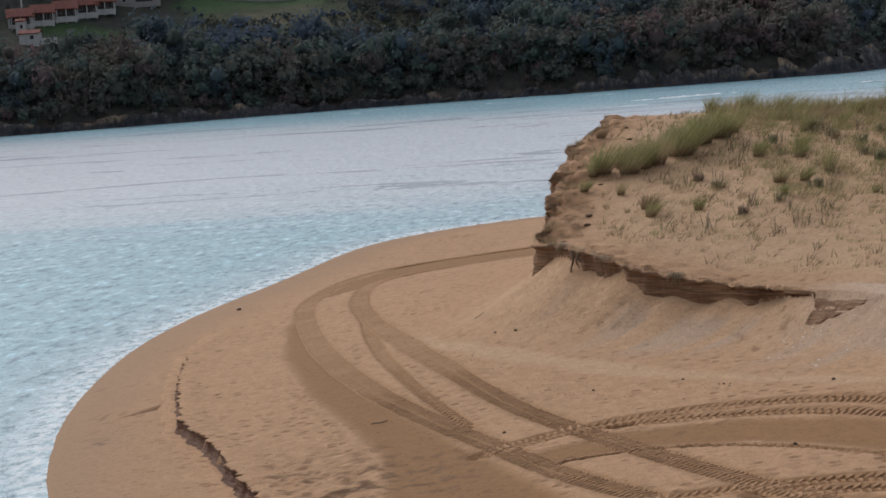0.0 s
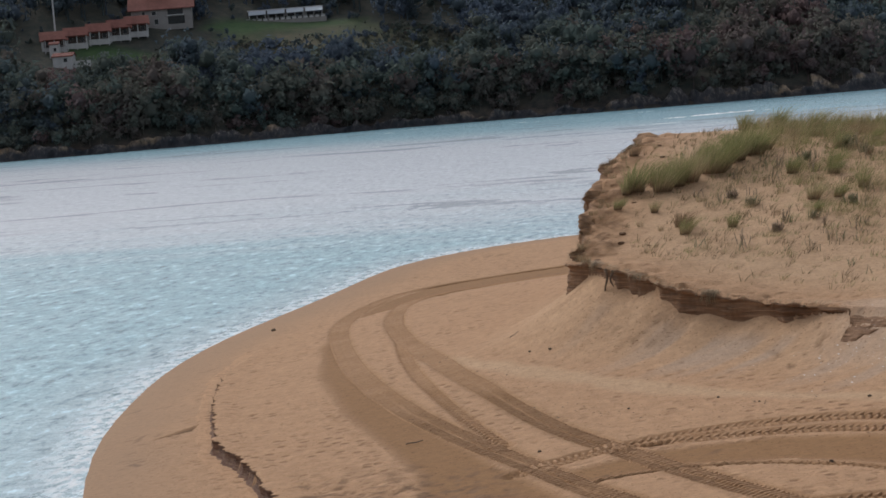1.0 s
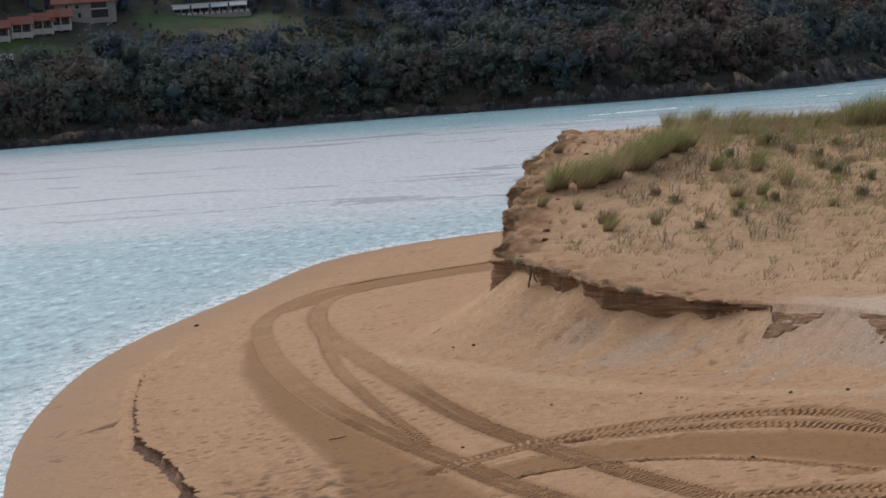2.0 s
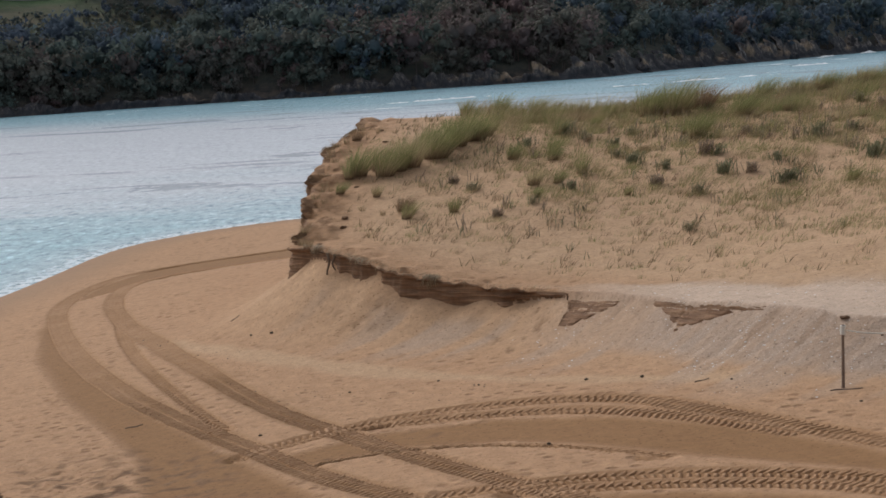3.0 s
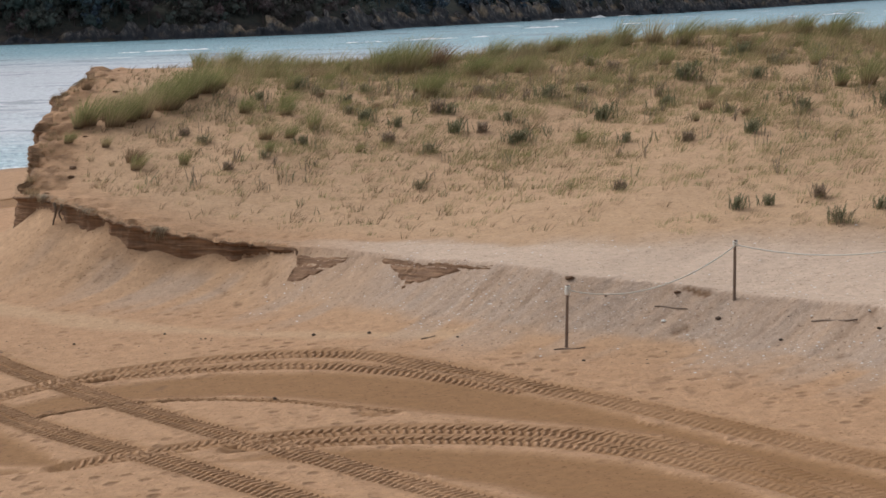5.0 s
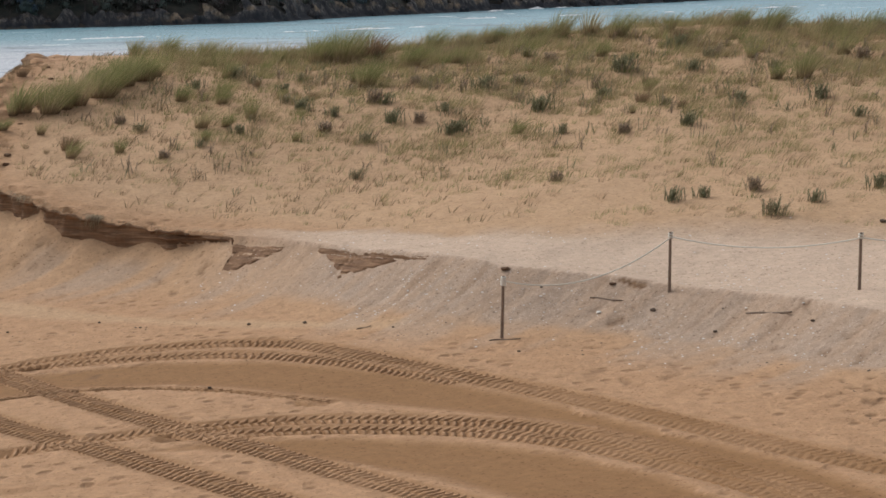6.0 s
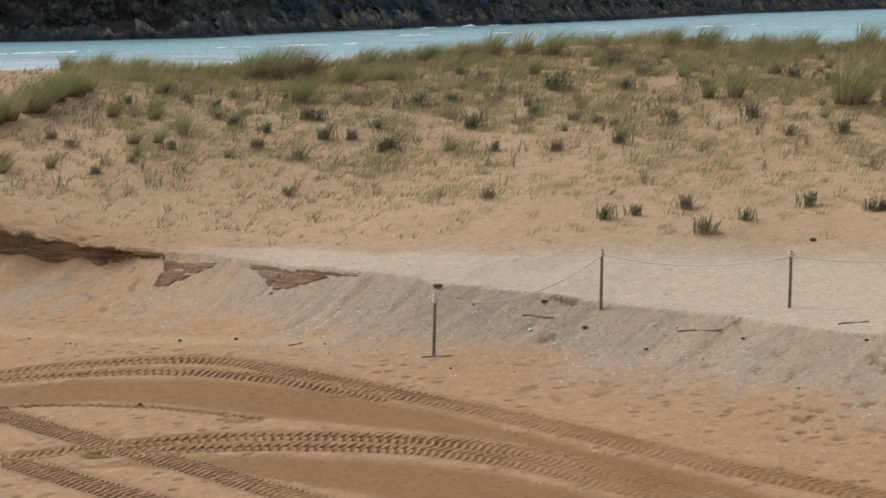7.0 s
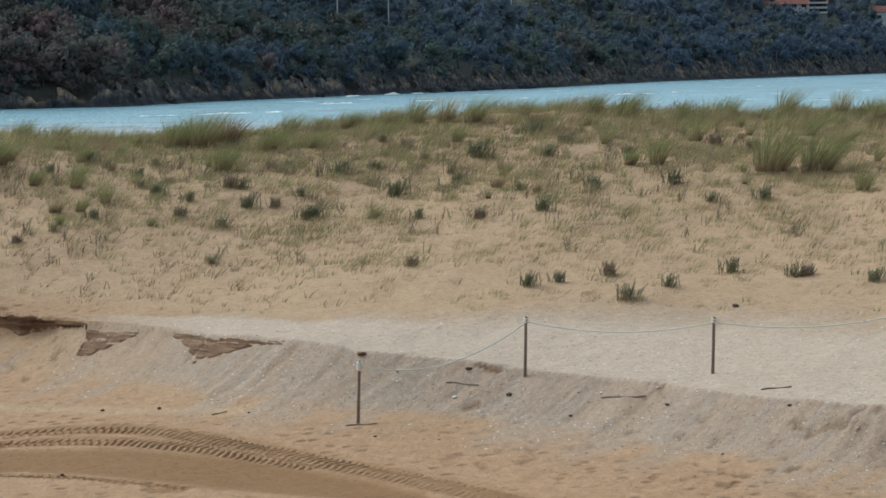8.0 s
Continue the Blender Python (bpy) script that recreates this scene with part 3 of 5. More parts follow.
# ---- far bank ----
BANK = [(-900, 200), (-420, 430), (-180, 545), (-105, 580), (-20, 590), (22, 606), (46, 652), (100, 733), (158, 800), (300, 1040), (500, 1280), (900, 1700), (1500, 2100)]


def hill(x, y):
    """Height of the wooded hill over the far shore."""
    d, _ = along(x, y, BANK)
    behind = inside(x, y, BANK + [(1500, 4000), (-900, 4000)])
    s = np.where(behind, d, -d) + 12 * lumps(x, y, 40, 31, 3)
    z = np.where(s > 0, 4.0 * smooth(0, 10, s) + 0.40 * np.maximum(s - 6, 0), 0.3 * s)
    z = z - smooth(6, 60, s) * np.interp(x, [-230, -200, -180, -146, -60, 40], [0.4, 1.1, 2.0, 3.6, 3.6, 0])
    return np.minimum(z, 60 + 0.25 * z) + 6 * lumps(x, y, 60, 33, 3) * smooth(10, 60, s), s


LAWNS = [(-152, 646, 15, 7), (-136, 650, 18, 7), (-190, 618, 16, 6)]  # x, y and half sizes of open grass
SCRUB = [(-122, 636, 34, 17), (-150, 628, 20, 8)]  # low bracken below the grass


def lawn(x, y, patches=LAWNS):
    g = np.zeros(np.shape(x))
    for cx, cy, rx, ry in patches:
        g = np.maximum(g, smooth(1.15, 0.8, np.hypot((x - cx) / rx, (y - cy) / ry) + 0.5 * lumps(x, y, 14, 47)))
    return g


hx = steps((-900, -300, 30), (-300, 250, 5), (250, 700, 10), (700, 1500, 60))
hy = steps((180, 480, 20), (480, 900, 5), (900, 1500, 10), (1500, 2600, 60))
kx, ky = np.meshgrid(hx, hy)
kz, ks = hill(kx, ky)
hillside = tagged(sheet("hillside", hx, hy, kz, HILL, {"lawn": lawn(kx, ky), "scrub": lawn(kx, ky, SCRUB), "bare": smooth(9, 4, ks) * smooth(-2, 1, ks)}), "dark scrub-covered hillside behind the far shore", "hill", kind="structure")


# ---- wheel prints ----
def print_strip(line, width, pitch, step, seed):
    """A pressed tyre print with two rows of lugs, lying in the sand along a line."""
    q, d, s = curve_through(line, step)
    near = (q[:, 1] < 68) | (np.arange(len(s)) % 5 == 0)
    q, d, s = q[near], d[near], s[near]
    v = np.linspace(-1, 1, 19)
    nrm = np.stack([-d[:, 1], d[:, 0]], -1)
    wide = width * (1 + 0.12 * lumps(s, s * 0, 2.5, seed))
    x = q[:, :1] + nrm[:, :1] * v[None] * wide[:, None] / 2
    y = q[:, 1:] + nrm[:, 1:] * v[None] * wide[:, None] / 2
    base = land(x, y, False)[0]
    deep = 0.045 if width > 0.3 else 0.02
    av = np.abs(v)[None]
    # slanting bars in two staggered rows with a plain strip between them
    ph = s[:, None] / pitch + np.where(v[None] > 0, 0.5, 0.0) + 0.75 * (1 - av) + 0.25 * lumps(x, y, 0.5, seed + 7, 1)
    lug = smooth(-0.2, 0.12, np.sin(2 * math.pi * ph)) * smooth(0.06, 0.14, av) * smooth(0.96, 0.86, av)
    worn = (0.5 + 0.5 * smooth(-0.25, 0.1, lumps(x, y, 1.6, seed + 3, 2))) * smooth(67, 57, y) * (1 - 0.85 * smooth(5.0, 9.0, x))
    ends = (smooth(0, 0.7, s) * smooth(s[-1], s[-1] - 0.7, s))[:, None]
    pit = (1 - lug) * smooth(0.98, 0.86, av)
    z = base - 0.02 * smooth(1.0, 0.85, av) - deep * pit * worn - 0.012 * pit * (1 - worn) + 0.03 * np.exp(-((av - 0.93) / 0.06) ** 2) * (0.4 + 1.2 * np.clip(0.5 + lumps(x, y, 0.4, seed + 9, 2), 0, 1)) + 0.025 * lumps(x, y, 0.22, seed + 5, 2)
    z = z - 0.10 * smooth(0.95, 1.0, av) - 0.12 * (1 - ends)
    n, k = z.shape
    me = bpy.data.meshes.new("tyre_track")
    i = np.arange(n * k).reshape(n, k)
    fill(me, np.stack([x, y, z], -1).reshape(-1, 3), np.stack([i[:-1, :-1], i[1:, :-1], i[1:, 1:], i[:-1, 1:]], -1).reshape(-1, 4))
    # pits get the darker packed colour, lugs stay nearer to the dry one
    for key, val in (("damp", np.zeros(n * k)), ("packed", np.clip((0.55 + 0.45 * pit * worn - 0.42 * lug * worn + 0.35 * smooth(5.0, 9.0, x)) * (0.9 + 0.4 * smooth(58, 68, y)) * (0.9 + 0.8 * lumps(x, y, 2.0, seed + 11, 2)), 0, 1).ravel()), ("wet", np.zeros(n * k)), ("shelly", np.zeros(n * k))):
        me.attributes.new(key, "FLOAT", "POINT").data.foreach_set("value", val.astype(np.float32))
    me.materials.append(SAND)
    return tagged(new("tyre_track", me), "deep tractor tyre print with chevron lugs pressed in sand", "tyre track", kind="structure")


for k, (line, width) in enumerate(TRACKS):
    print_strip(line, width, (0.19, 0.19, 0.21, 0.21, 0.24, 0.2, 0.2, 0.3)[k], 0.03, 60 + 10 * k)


# ---- the eroded face of the dune ----
def edge_line(s, seed, rough):
    """How far the broken edge stands out along the lip: blocks that have dropped away leave it stepped back."""
    block = lattice(np.floor(s / 0.62 + 1.5 * lumps(s, s * 0, 1.1, seed + 12)), s * 0, seed + 13)
    block = np.convolve(np.pad(block, 2, "edge"), np.ones(5) / 5, "valid")
    return np.maximum(0.24 + rough * (0.38 * lumps(s, s * 0, 1.6, seed + 1, 2) + 0.26 * (block - 0.5) + 0.22 * lumps(s, s * 0, 0.3, seed + 2, 2)), 0.12)


def bare_face(name, line, seed, rough, label, crumbs=0.55, grit=0.0):
    """A crumbling layered face that hangs from a line of x, y, height and depth; its brow is loose sand."""
    q, d, s = curve_through(line, 0.07)
    seg = np.concatenate([[0], np.cumsum([math.dist(a[:2], b[:2]) for a, b in zip(line, line[1:])])])
    top = np.interp(s, seg, [p[2] for p in line])
    deep = np.interp(s, seg, [p[3] for p in line])
    deep = deep * 1.25 + 0.25 * smooth(0, 0.5, deep)
    out = np.stack([d[:, 1], -d[:, 0]], -1)
    rows = []
    flank = crumbs > 1
    brow = edge_line(s, seed, rough)
    layered = smooth(-4.0, -1.5, q[:, 0])
    for off, lift in ((-crumbs, -0.08), (-0.75 * crumbs, 0.0), (-0.5 * crumbs, 0.02), (-0.25 * crumbs, 0.03), (-0.06, 0.03), (0.0, -0.02)):
        p = q + out * (brow + off)[:, None]
        inner = land(p[:, 0], p[:, 1], False)[0]
        rows.append(np.column_stack([p, np.where(inner > top - 0.4, np.maximum(inner, top - 0.1), top) + lift + (0.18 - 0.06 * flank) * lumps(s, s * 0 + off, 0.3, seed + 4, 3)]))
    for v in np.linspace(0.04, 1, 60 if flank else 24):
        fall = deep * v
        cut = 0.17 * smooth(0, 0.14, v) * (1 - 0.5 * flank)
        flute = 0.12 * lumps(s, s * 0 + 0.5 * fall, 0.32, seed + 6, 2) * smooth(0, 0.2, v)
        ledge = ((0.02 if flank else 0.10) + 0.24 * layered) * np.round(4 * lumps(s * 0.6 + fall, fall * 6, 0.6, seed + 5, 3)) / 4
        clod = flank * (0.34 * lumps(s, fall * 1.1, 0.8, seed + 15, 4) - 0.5 * np.abs(lumps(s, fall * 0.8, 0.3, seed + 16, 2)))
        p = q + out * np.maximum(brow - cut + rough * (flute + ledge + clod) + 0.16 * fall, 0.06 + 0.10 * fall)[:, None]
        rows.append(np.column_stack([p, top - fall - 0.12 * (v > 0.97)]))
    co = np.stack(rows, 1)
    if not flank:
        co[..., 2] -= 0.45 * smooth(2.2, 0.3, s[-1] - s)[:, None]
    n, k = co.shape[:2]
    i = np.arange(n * k).reshape(n, k)
    faces = np.stack([i[:-1, :-1], i[:-1, 1:], i[1:, 1:], i[1:, :-1]], -1)
    me = bpy.data.meshes.new(name)
    fill(me, co.reshape(-1, 3), faces.reshape(-1, 4))
    me.attributes.new("damp", "FLOAT", "POINT").data.foreach_set("value", np.clip(np.linspace(0.0, 0.3, k)[None] + 0.9 * smooth(-0.16, 0.06, lumps(co[..., 0] + co[..., 1], co[..., 2] * 2 + co[..., 0], 0.5, seed + 8, 3)) * (crumbs > 1), 0, 0.9).ravel().astype(np.float32))
    me.attributes.new("shelly", "FLOAT", "POINT").data.foreach_set("value", np.full(n * k, grit, np.float32))
    me.materials.append(SAND)
    me.materials.append(SAND if grit else SCARP)
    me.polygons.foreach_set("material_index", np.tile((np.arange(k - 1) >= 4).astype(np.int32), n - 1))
    me.update()
    return tagged(new(name, me), label, "sand face", kind="structure")


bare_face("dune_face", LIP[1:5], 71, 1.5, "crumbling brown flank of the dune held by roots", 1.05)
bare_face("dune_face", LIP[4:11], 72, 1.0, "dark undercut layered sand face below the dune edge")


def root_fringe(line, count, seed, face_seed, rough, back):
    """Dead roots and turf that hang in a ragged fringe from the edge of the dune."""
    r = np.random.default_rng(seed)
    q, d, s = curve_through(line, 0.05)
    seg = np.concatenate([[0], np.cumsum([math.dist(a[:2], b[:2]) for a, b in zip(line, line[1:])])])
    top = np.interp(s, seg, [p[2] for p in line])
    dense = np.clip(0.3 + 2.2 * lumps(s, s * 0, 1.0, seed, 2), 0.03, 1)
    at = r.choice(len(s), count, p=dense / dense.sum())
    out = np.stack([d[at, 1], -d[at, 0]], -1)
    start = q[at] + out * (edge_line(s, face_seed, rough)[at] - 0.1 - back * r.uniform(0, 1, count) ** 2)[:, None]
    ln = r.uniform(0.08, 0.4, count) * (0.5 + dense[at])
    side = np.stack([d[at, 0], d[at, 1], 0 * ln], -1) * r.uniform(0.006, 0.016, count)[:, None]
    swing = r.normal(0, 0.35, count)
    foot = land(start[:, 0], start[:, 1], False)[0]
    foot = np.where(foot > top[at] - 0.3, np.maximum(foot, top[at]), top[at])
    vs = []
    for t in (0.0, 0.35, 0.7, 1.0):
        c = np.column_stack([start + out * (0.16 * (1 - (1 - t) ** 2)) + d[at] * (swing * ln * t)[:, None], foot + 0.12 - ln * t ** 1.5])
        vs += [c - side * (1 - 0.7 * t), c + side * (1 - 0.7 * t)]
    v = np.stack(vs, 1).reshape(-1, 3)
    f = (np.arange(count)[:, None, None] * 8 + (np.arange(3) * 2)[None, :, None] + np.array([0, 1, 3, 2])[None, None]).reshape(-1, 4)
    me = bpy.data.meshes.new("root_fringe")
    fill(me, v, f)
    me.attributes.new("tone", "FLOAT", "POINT").data.foreach_set("value", np.repeat(r.uniform(0.56, 0.76, count), 8).astype(np.float32))
    me.materials.append(MARRAM)
    return tagged(new("root_fringe", me), "ragged fringe of dead roots hanging from the dune edge", "roots", kind="stuff")


root_fringe(LIP[1:5], 2600, 401, 71, 1.5, 1.4)
root_fringe(LIP[4:10], 420, 402, 72, 1.0, 0.25)


def slip_face(line, seed, label):
    """A wedge of damp layers laid bare where the bank has slipped: x, y of its head and how far it runs down."""
    q, d, s = curve_through([p[:2] for p in line], 0.04)
    run = np.interp(s, np.linspace(0, s[-1], len(line)), [p[2] for p in line]) * np.clip(1 + 1.3 * lumps(s, s * 0, 0.45, seed, 2), 0.3, 1.5) + 0.04
    out = np.array([-0.72, -0.69])
    rows = []
    for v in np.linspace(-0.03, 1, 18):
        p = q + out * (run * v)[:, None] + out * 0.06 * lumps(s, s * 0 + v, 0.2, seed + 3)[:, None]
        z = land(p[:, 0], p[:, 1])[0]
        z = z + 0.035 * math.sin(math.pi * min(max(v, 0), 1)) ** 0.4 + 0.10 * np.round(5 * lumps(s * 0.18, run * v * 9, 0.5, seed + 1, 2)) / 3 * (0 < v < 0.98) - 0.06 * (v < 0 or v > 0.99)
        rows.append(np.column_stack([p, z]))
    co = np.stack(rows, 1)
    n, k = co.shape[:2]
    i = np.arange(n * k).reshape(n, k)
    me = bpy.data.meshes.new("dune_face")
    fill(me, co.reshape(-1, 3), np.stack([i[:-1, :-1], i[:-1, 1:], i[1:, 1:], i[1:, :-1]], -1).reshape(-1, 4))
    me.materials.append(SCARP)
    return tagged(new("dune_face", me), label, "sand face", kind="structure")


slip_face([(1.25, 64.5, 0.1), (1.6, 64.1, 0.75), (1.95, 63.7, 0.95), (2.25, 63.35, 0.5), (2.6, 62.95, 0.08)], 171, "wedge of damp brown layers in the slipped bank")
slip_face([(3.5, 61.75, 0.05), (3.85, 61.3, 0.55), (4.3, 60.7, 0.72), (4.75, 60.1, 0.4), (5.3, 59.35, 0.16), (6.2, 58.2, 0.06)], 181, "wedge of damp brown layers in the slipped bank")


def step_face():
    """The low step that the tide has cut into the beach, its dark face broken into cusps."""
    q, d, s = curve_through(STEP, 0.05)
    out = np.stack([-d[:, 1], d[:, 0]], -1)
    top = land(*(q - out * 0.25).T, False)[0] + 0.03 * lumps(s, s * 0, 0.4, 202, 2)
    low = land(*(q + out * 0.45).T, False)[0]
    top = np.maximum(top, low + 0.02)
    cusp = np.abs(lumps(s, s * 0, 0.5, 203, 2)) * 1.1 + np.abs(lumps(s, s * 0, 0.2, 204, 1)) * 0.35
    fade = smooth(0.05, 0.3, top - low)
    rows = [np.column_stack([q - out * 0.9, land(*(q - out * 0.9).T, False)[0] - 0.06]), np.column_stack([q - out * 0.5, land(*(q - out * 0.5).T, False)[0] + 0.02 + 0.05 * lumps(s, s * 0, 0.3, 205, 2)])]
    edge = 0.22 - fade * 0.42 * cusp + 0.25 * lumps(s, s * 0, 1.4, 206, 2)
    rows += [np.column_stack([q + out * (edge - 0.12)[:, None], top + 0.02]), np.column_stack([q + out * edge[:, None], top])]
    for v in np.linspace(0.12, 1, 9):
        o = edge - 0.06 * math.sin(3.0 * v) * fade + (0.10 * v ** 2 + 0.14 * cusp * v) * fade + 0.05 * lumps(s, s * 0 + v, 0.15, 207, 2)
        rows.append(np.column_stack([q + out * o[:, None], top - (top - low) * v]))
    rows.append(np.column_stack([q + out * (edge + 0.35 + 0.5 * cusp)[:, None], low + 0.02]))
    rows.append(np.column_stack([q + out * (edge + 0.6 + 0.5 * cusp)[:, None], low - 0.1]))
    co = np.stack(rows, 1)
    n, k = co.shape[:2]
    i = np.arange(n * k).reshape(n, k)
    me = bpy.data.meshes.new("beach_step")
    fill(me, co.reshape(-1, 3), np.stack([i[:-1, :-1], i[:-1, 1:], i[1:, 1:], i[1:, :-1]], -1).reshape(-1, 4))
    me.materials.append(SAND)
    me.materials.append(SHADED_WET_CUT)
    rank = np.arange(k - 1)
    me.polygons.foreach_set("material_index", np.tile(((rank >= 3) & (rank < k - 3)).astype(np.int32), n - 1))
    return tagged(new("beach_step", me), "low crumbling sand step cut by the tide", "sand face", kind="structure")


step_face()


# ---- plants ----
def blades(rng, count, spread, length, width, lean, droop, segs=3, fan=0.45):
    """Grass blades as curved tapering strips: vertices and quads round the origin."""
    a = rng.uniform(0, 2 * math.pi, count)
    r = spread * np.sqrt(rng.uniform(0, 1, count))
    ln = length * rng.uniform(0.35, 1.15, count)
    out = np.stack([np.cos(a), np.sin(a)], -1) * (r / max(spread, 1e-6) * fan + rng.normal(0, 0.12, count))[:, None]
    out = out + np.array(lean)[None] * rng.uniform(0.6, 1.3, count)[:, None]
    root = np.stack([np.cos(a) * r, np.sin(a) * r, np.full(count, -0.05)], -1)
    w = width * rng.uniform(0.7, 1.3, count)
    sa = rng.uniform(-0.6, 0.6, count)
    side = np.stack([np.cos(sa), np.sin(sa), 0 * sa], -1)
    vs = []
    for k in range(segs + 1):
        t = k / segs
        c = root + np.column_stack([out * ((t * 0.7 + droop * t * t) * ln)[:, None], ln * (t - 0.35 * droop * t ** 3) + 0.05])
        hw = (w * (1 - 0.85 * t) / 2)[:, None] * side
        vs += [c - hw, c + hw]
    v = np.stack(vs, 1).reshape(-1, 3)
    b = np.arange(count)[:, None, None] * (2 * segs + 2) + (np.arange(segs) * 2)[None, :, None] + np.array([0, 1, 3, 2])[None, None]
    return v, b.reshape(-1, 4)


def plant_mesh(name, v, f, tone, mat):
    me = bpy.data.meshes.new(name)
    fill(me, v, f)
    me.attributes.new("tone", "FLOAT", "POINT").data.foreach_set("value", np.broadcast_to(np.asarray(tone, np.float32), (len(v),)).copy())
    me.materials.append(mat)
    return me


rng = np.random.default_rng(7)
WIND = (0.38, -0.06)


def shaded(v, count, tone, spread, base):
    """Tones of blades: each its own, withered towards the root."""
    per = len(v) // count
    up = np.tile(np.repeat(np.linspace(0, 1, per // 2), 2), count)
    t = np.clip(tone + np.repeat(rng.normal(0, spread, count), per), 0, 0.55)
    return t + (base - t) * (1 - smooth(0.0, 0.5, up))


def marram_mesh(tone, length, count, lean=WIND, spread=0.5, droop=0.6, base=0.8):
    """A clump of fine blades bent over by the wind, brown at its foot."""
    v, f = blades(rng, count, spread * length, length, 0.013, lean, droop, 4, 0.36)
    return plant_mesh("marram_clump", v, f, shaded(v, count, tone, 0.12, base), MARRAM)


CLUMPS = [marram_mesh(0.05, 1.0, 320, (0.30, -0.04), 0.24), marram_mesh(0.24, 1.0, 280, (0.44, -0.05), 0.22), marram_mesh(0.38, 0.95, 240, (0.24, 0.03), 0.24), marram_mesh(0.10, 1.05, 330, (0.5, -0.06), 0.26), marram_mesh(0.2, 0.85, 260, (0.18, 0.0), 0.22)]
SPARSE_CLUMP = plant_mesh("marram_clump", *blades(rng, 46, 0.3, 0.9, 0.022, (0.1, -0.1), 0.7, 4), 0.66, MARRAM)
BROWN_CLUMP = plant_mesh("marram_clump", *blades(rng, 300, 0.34, 0.9, 0.016, (0.25, -0.04), 0.6, 4), 0.74, MARRAM)
DOMES = [marram_mesh(0.06, 1.6, 640, (0.32, -0.06), 0.26, 0.7), marram_mesh(0.16, 1.6, 600, (0.26, -0.04), 0.26, 0.65), marram_mesh(0.03, 1.6, 640, (0.38, -0.06), 0.26, 0.75)]


def spurge_mesh(stems, tone, k=22):
    """A low plant of upright stems set with short leaves."""
    vs, fs, tn, n = [], [], [], 0
    for _ in range(stems):
        bx, by = rng.normal(0, 0.16, 2)
        lean = rng.normal(0, 0.3, 2) + (0.15, 0)
        h = rng.uniform(0.22, 0.5)
        t = np.linspace(0.05, 1, k)
        c = np.column_stack([bx + lean[0] * t * h, by + lean[1] * t * h, t * h])
        a = rng.uniform(0, 6.28, k)
        tip = c + np.column_stack([np.cos(a) * 0.055, np.sin(a) * 0.055, np.full(k, 0.045)])
        sd = np.column_stack([-np.sin(a), np.cos(a), 0 * a]) * 0.014
        vs.append(np.stack([c - sd, c + sd, tip + sd * 0.4, tip - sd * 0.4], 1).reshape(-1, 3))
        fs.append(np.arange(4 * k).reshape(k, 4) + n)
        n += 4 * k
        stem = np.array([[bx - 0.012, by, -0.05], [bx + 0.012, by, -0.05], [bx + lean[0] * h + 0.008, by + lean[1] * h, h], [bx + lean[0] * h - 0.008, by + lean[1] * h, h]])
        vs.append(stem)
        fs.append(np.arange(4)[None] + n)
        n += 4
        tn.append(np.full(4 * k + 4, tone + rng.normal(0, 0.15)))
    return plant_mesh("spurge", np.vstack(vs), np.vstack(fs), np.clip(np.concatenate(tn), 0, 1), DARK)


SPURGES = [spurge_mesh(34, 0.1), spurge_mesh(40, 0.25), spurge_mesh(26, 0.5), spurge_mesh(38, 0.85)]


def set_plant(name, me, x, y, size, label, category, group):
    ob = tagged(new(name, me), label, category, group)
    ob.matrix_world = pose(x, y, height_at(x, y), 0, 0, random.uniform(-25, 25)) @ Matrix.Diagonal((size, size, size * random.uniform(0.9, 1.1), 1))
    return ob


def height_at(x, y):
    return float(land(np.array([x]), np.array([y]))[0][0])


# places and widths of the clumps
SWEEP_AT = [(-5.4, 79.8, 1.5), (-4.4, 79.7, 1.7), (-3.5, 80.5, 1.8), (-2.6, 81.4, 1.8), (-1.8, 82.7, 1.8), (-1.3, 83.7, 1.5), (-4.8, 80.5, 1.2), (-3.9, 81.2, 1.3), (-3.0, 82.2, 1.4), (-2.1, 83.6, 1.4), (-4.0, 80.2, 1.2), (-0.9, 84.6, 1.0), (-3.2, 83.0, 1.0), (-5.4, 89.4, 1.1), (-5.8, 79.6, 1.0)]
SLOPE_AT = [(0.0, 80.8, 1.0), (1.7, 84.7, 0.95), (0.7, 77.1, 1.16), (1.4, 82.0, 0.92), (2.4, 78.4, 1.18), (-2.1, 74.8, 0.75), (-3.6, 74.4, 1.0), (-4.8, 77.4, 0.68), (-6.1, 78.0, 0.68),
            (21.9, 77.6, 1.7), (20.9, 78.0, 1.1), (16.4, 78.7, 0.9), (14.2, 82.6, 0.84), (1.4, 80.5, 0.9), (-1.1, 83.7, 1.2), (27.1, 71.3, 1.14), (24.8, 82.9, 1.3), (29.4, 79.6, 1.27), (28.9, 81.8, 1.08), (21.0, 82.1, 0.95), (16.0, 85.2, 1.08), (10.6, 87.1, 0.99)]
CREST_AT = [(3.9, 90.6, 1.1), (15.3, 90.3, 1.7), (16.5, 89.8, 1.8), (17.4, 88.8, 1.7), (19.6, 89.3, 1.4), (22.3, 88.8, 1.4), (29.6, 86.4, 1.8), (31.8, 86.0, 1.8), (32.5, 84.1, 1.6),
            (-1.7, 90.0, 1.35), (-0.4, 90.5, 1.36), (1.0, 91.0, 1.36), (2.8, 91.6, 1.15), (10.1, 91.0, 1.37), (11.5, 90.8, 1.25), (12.8, 90.6, 1.13), (12.4, 90.7, 1.36), (14.2, 90.4, 1.36), (23.6, 88.5, 1.55), (25.8, 87.9, 1.54), (27.5, 87.3, 1.53)]
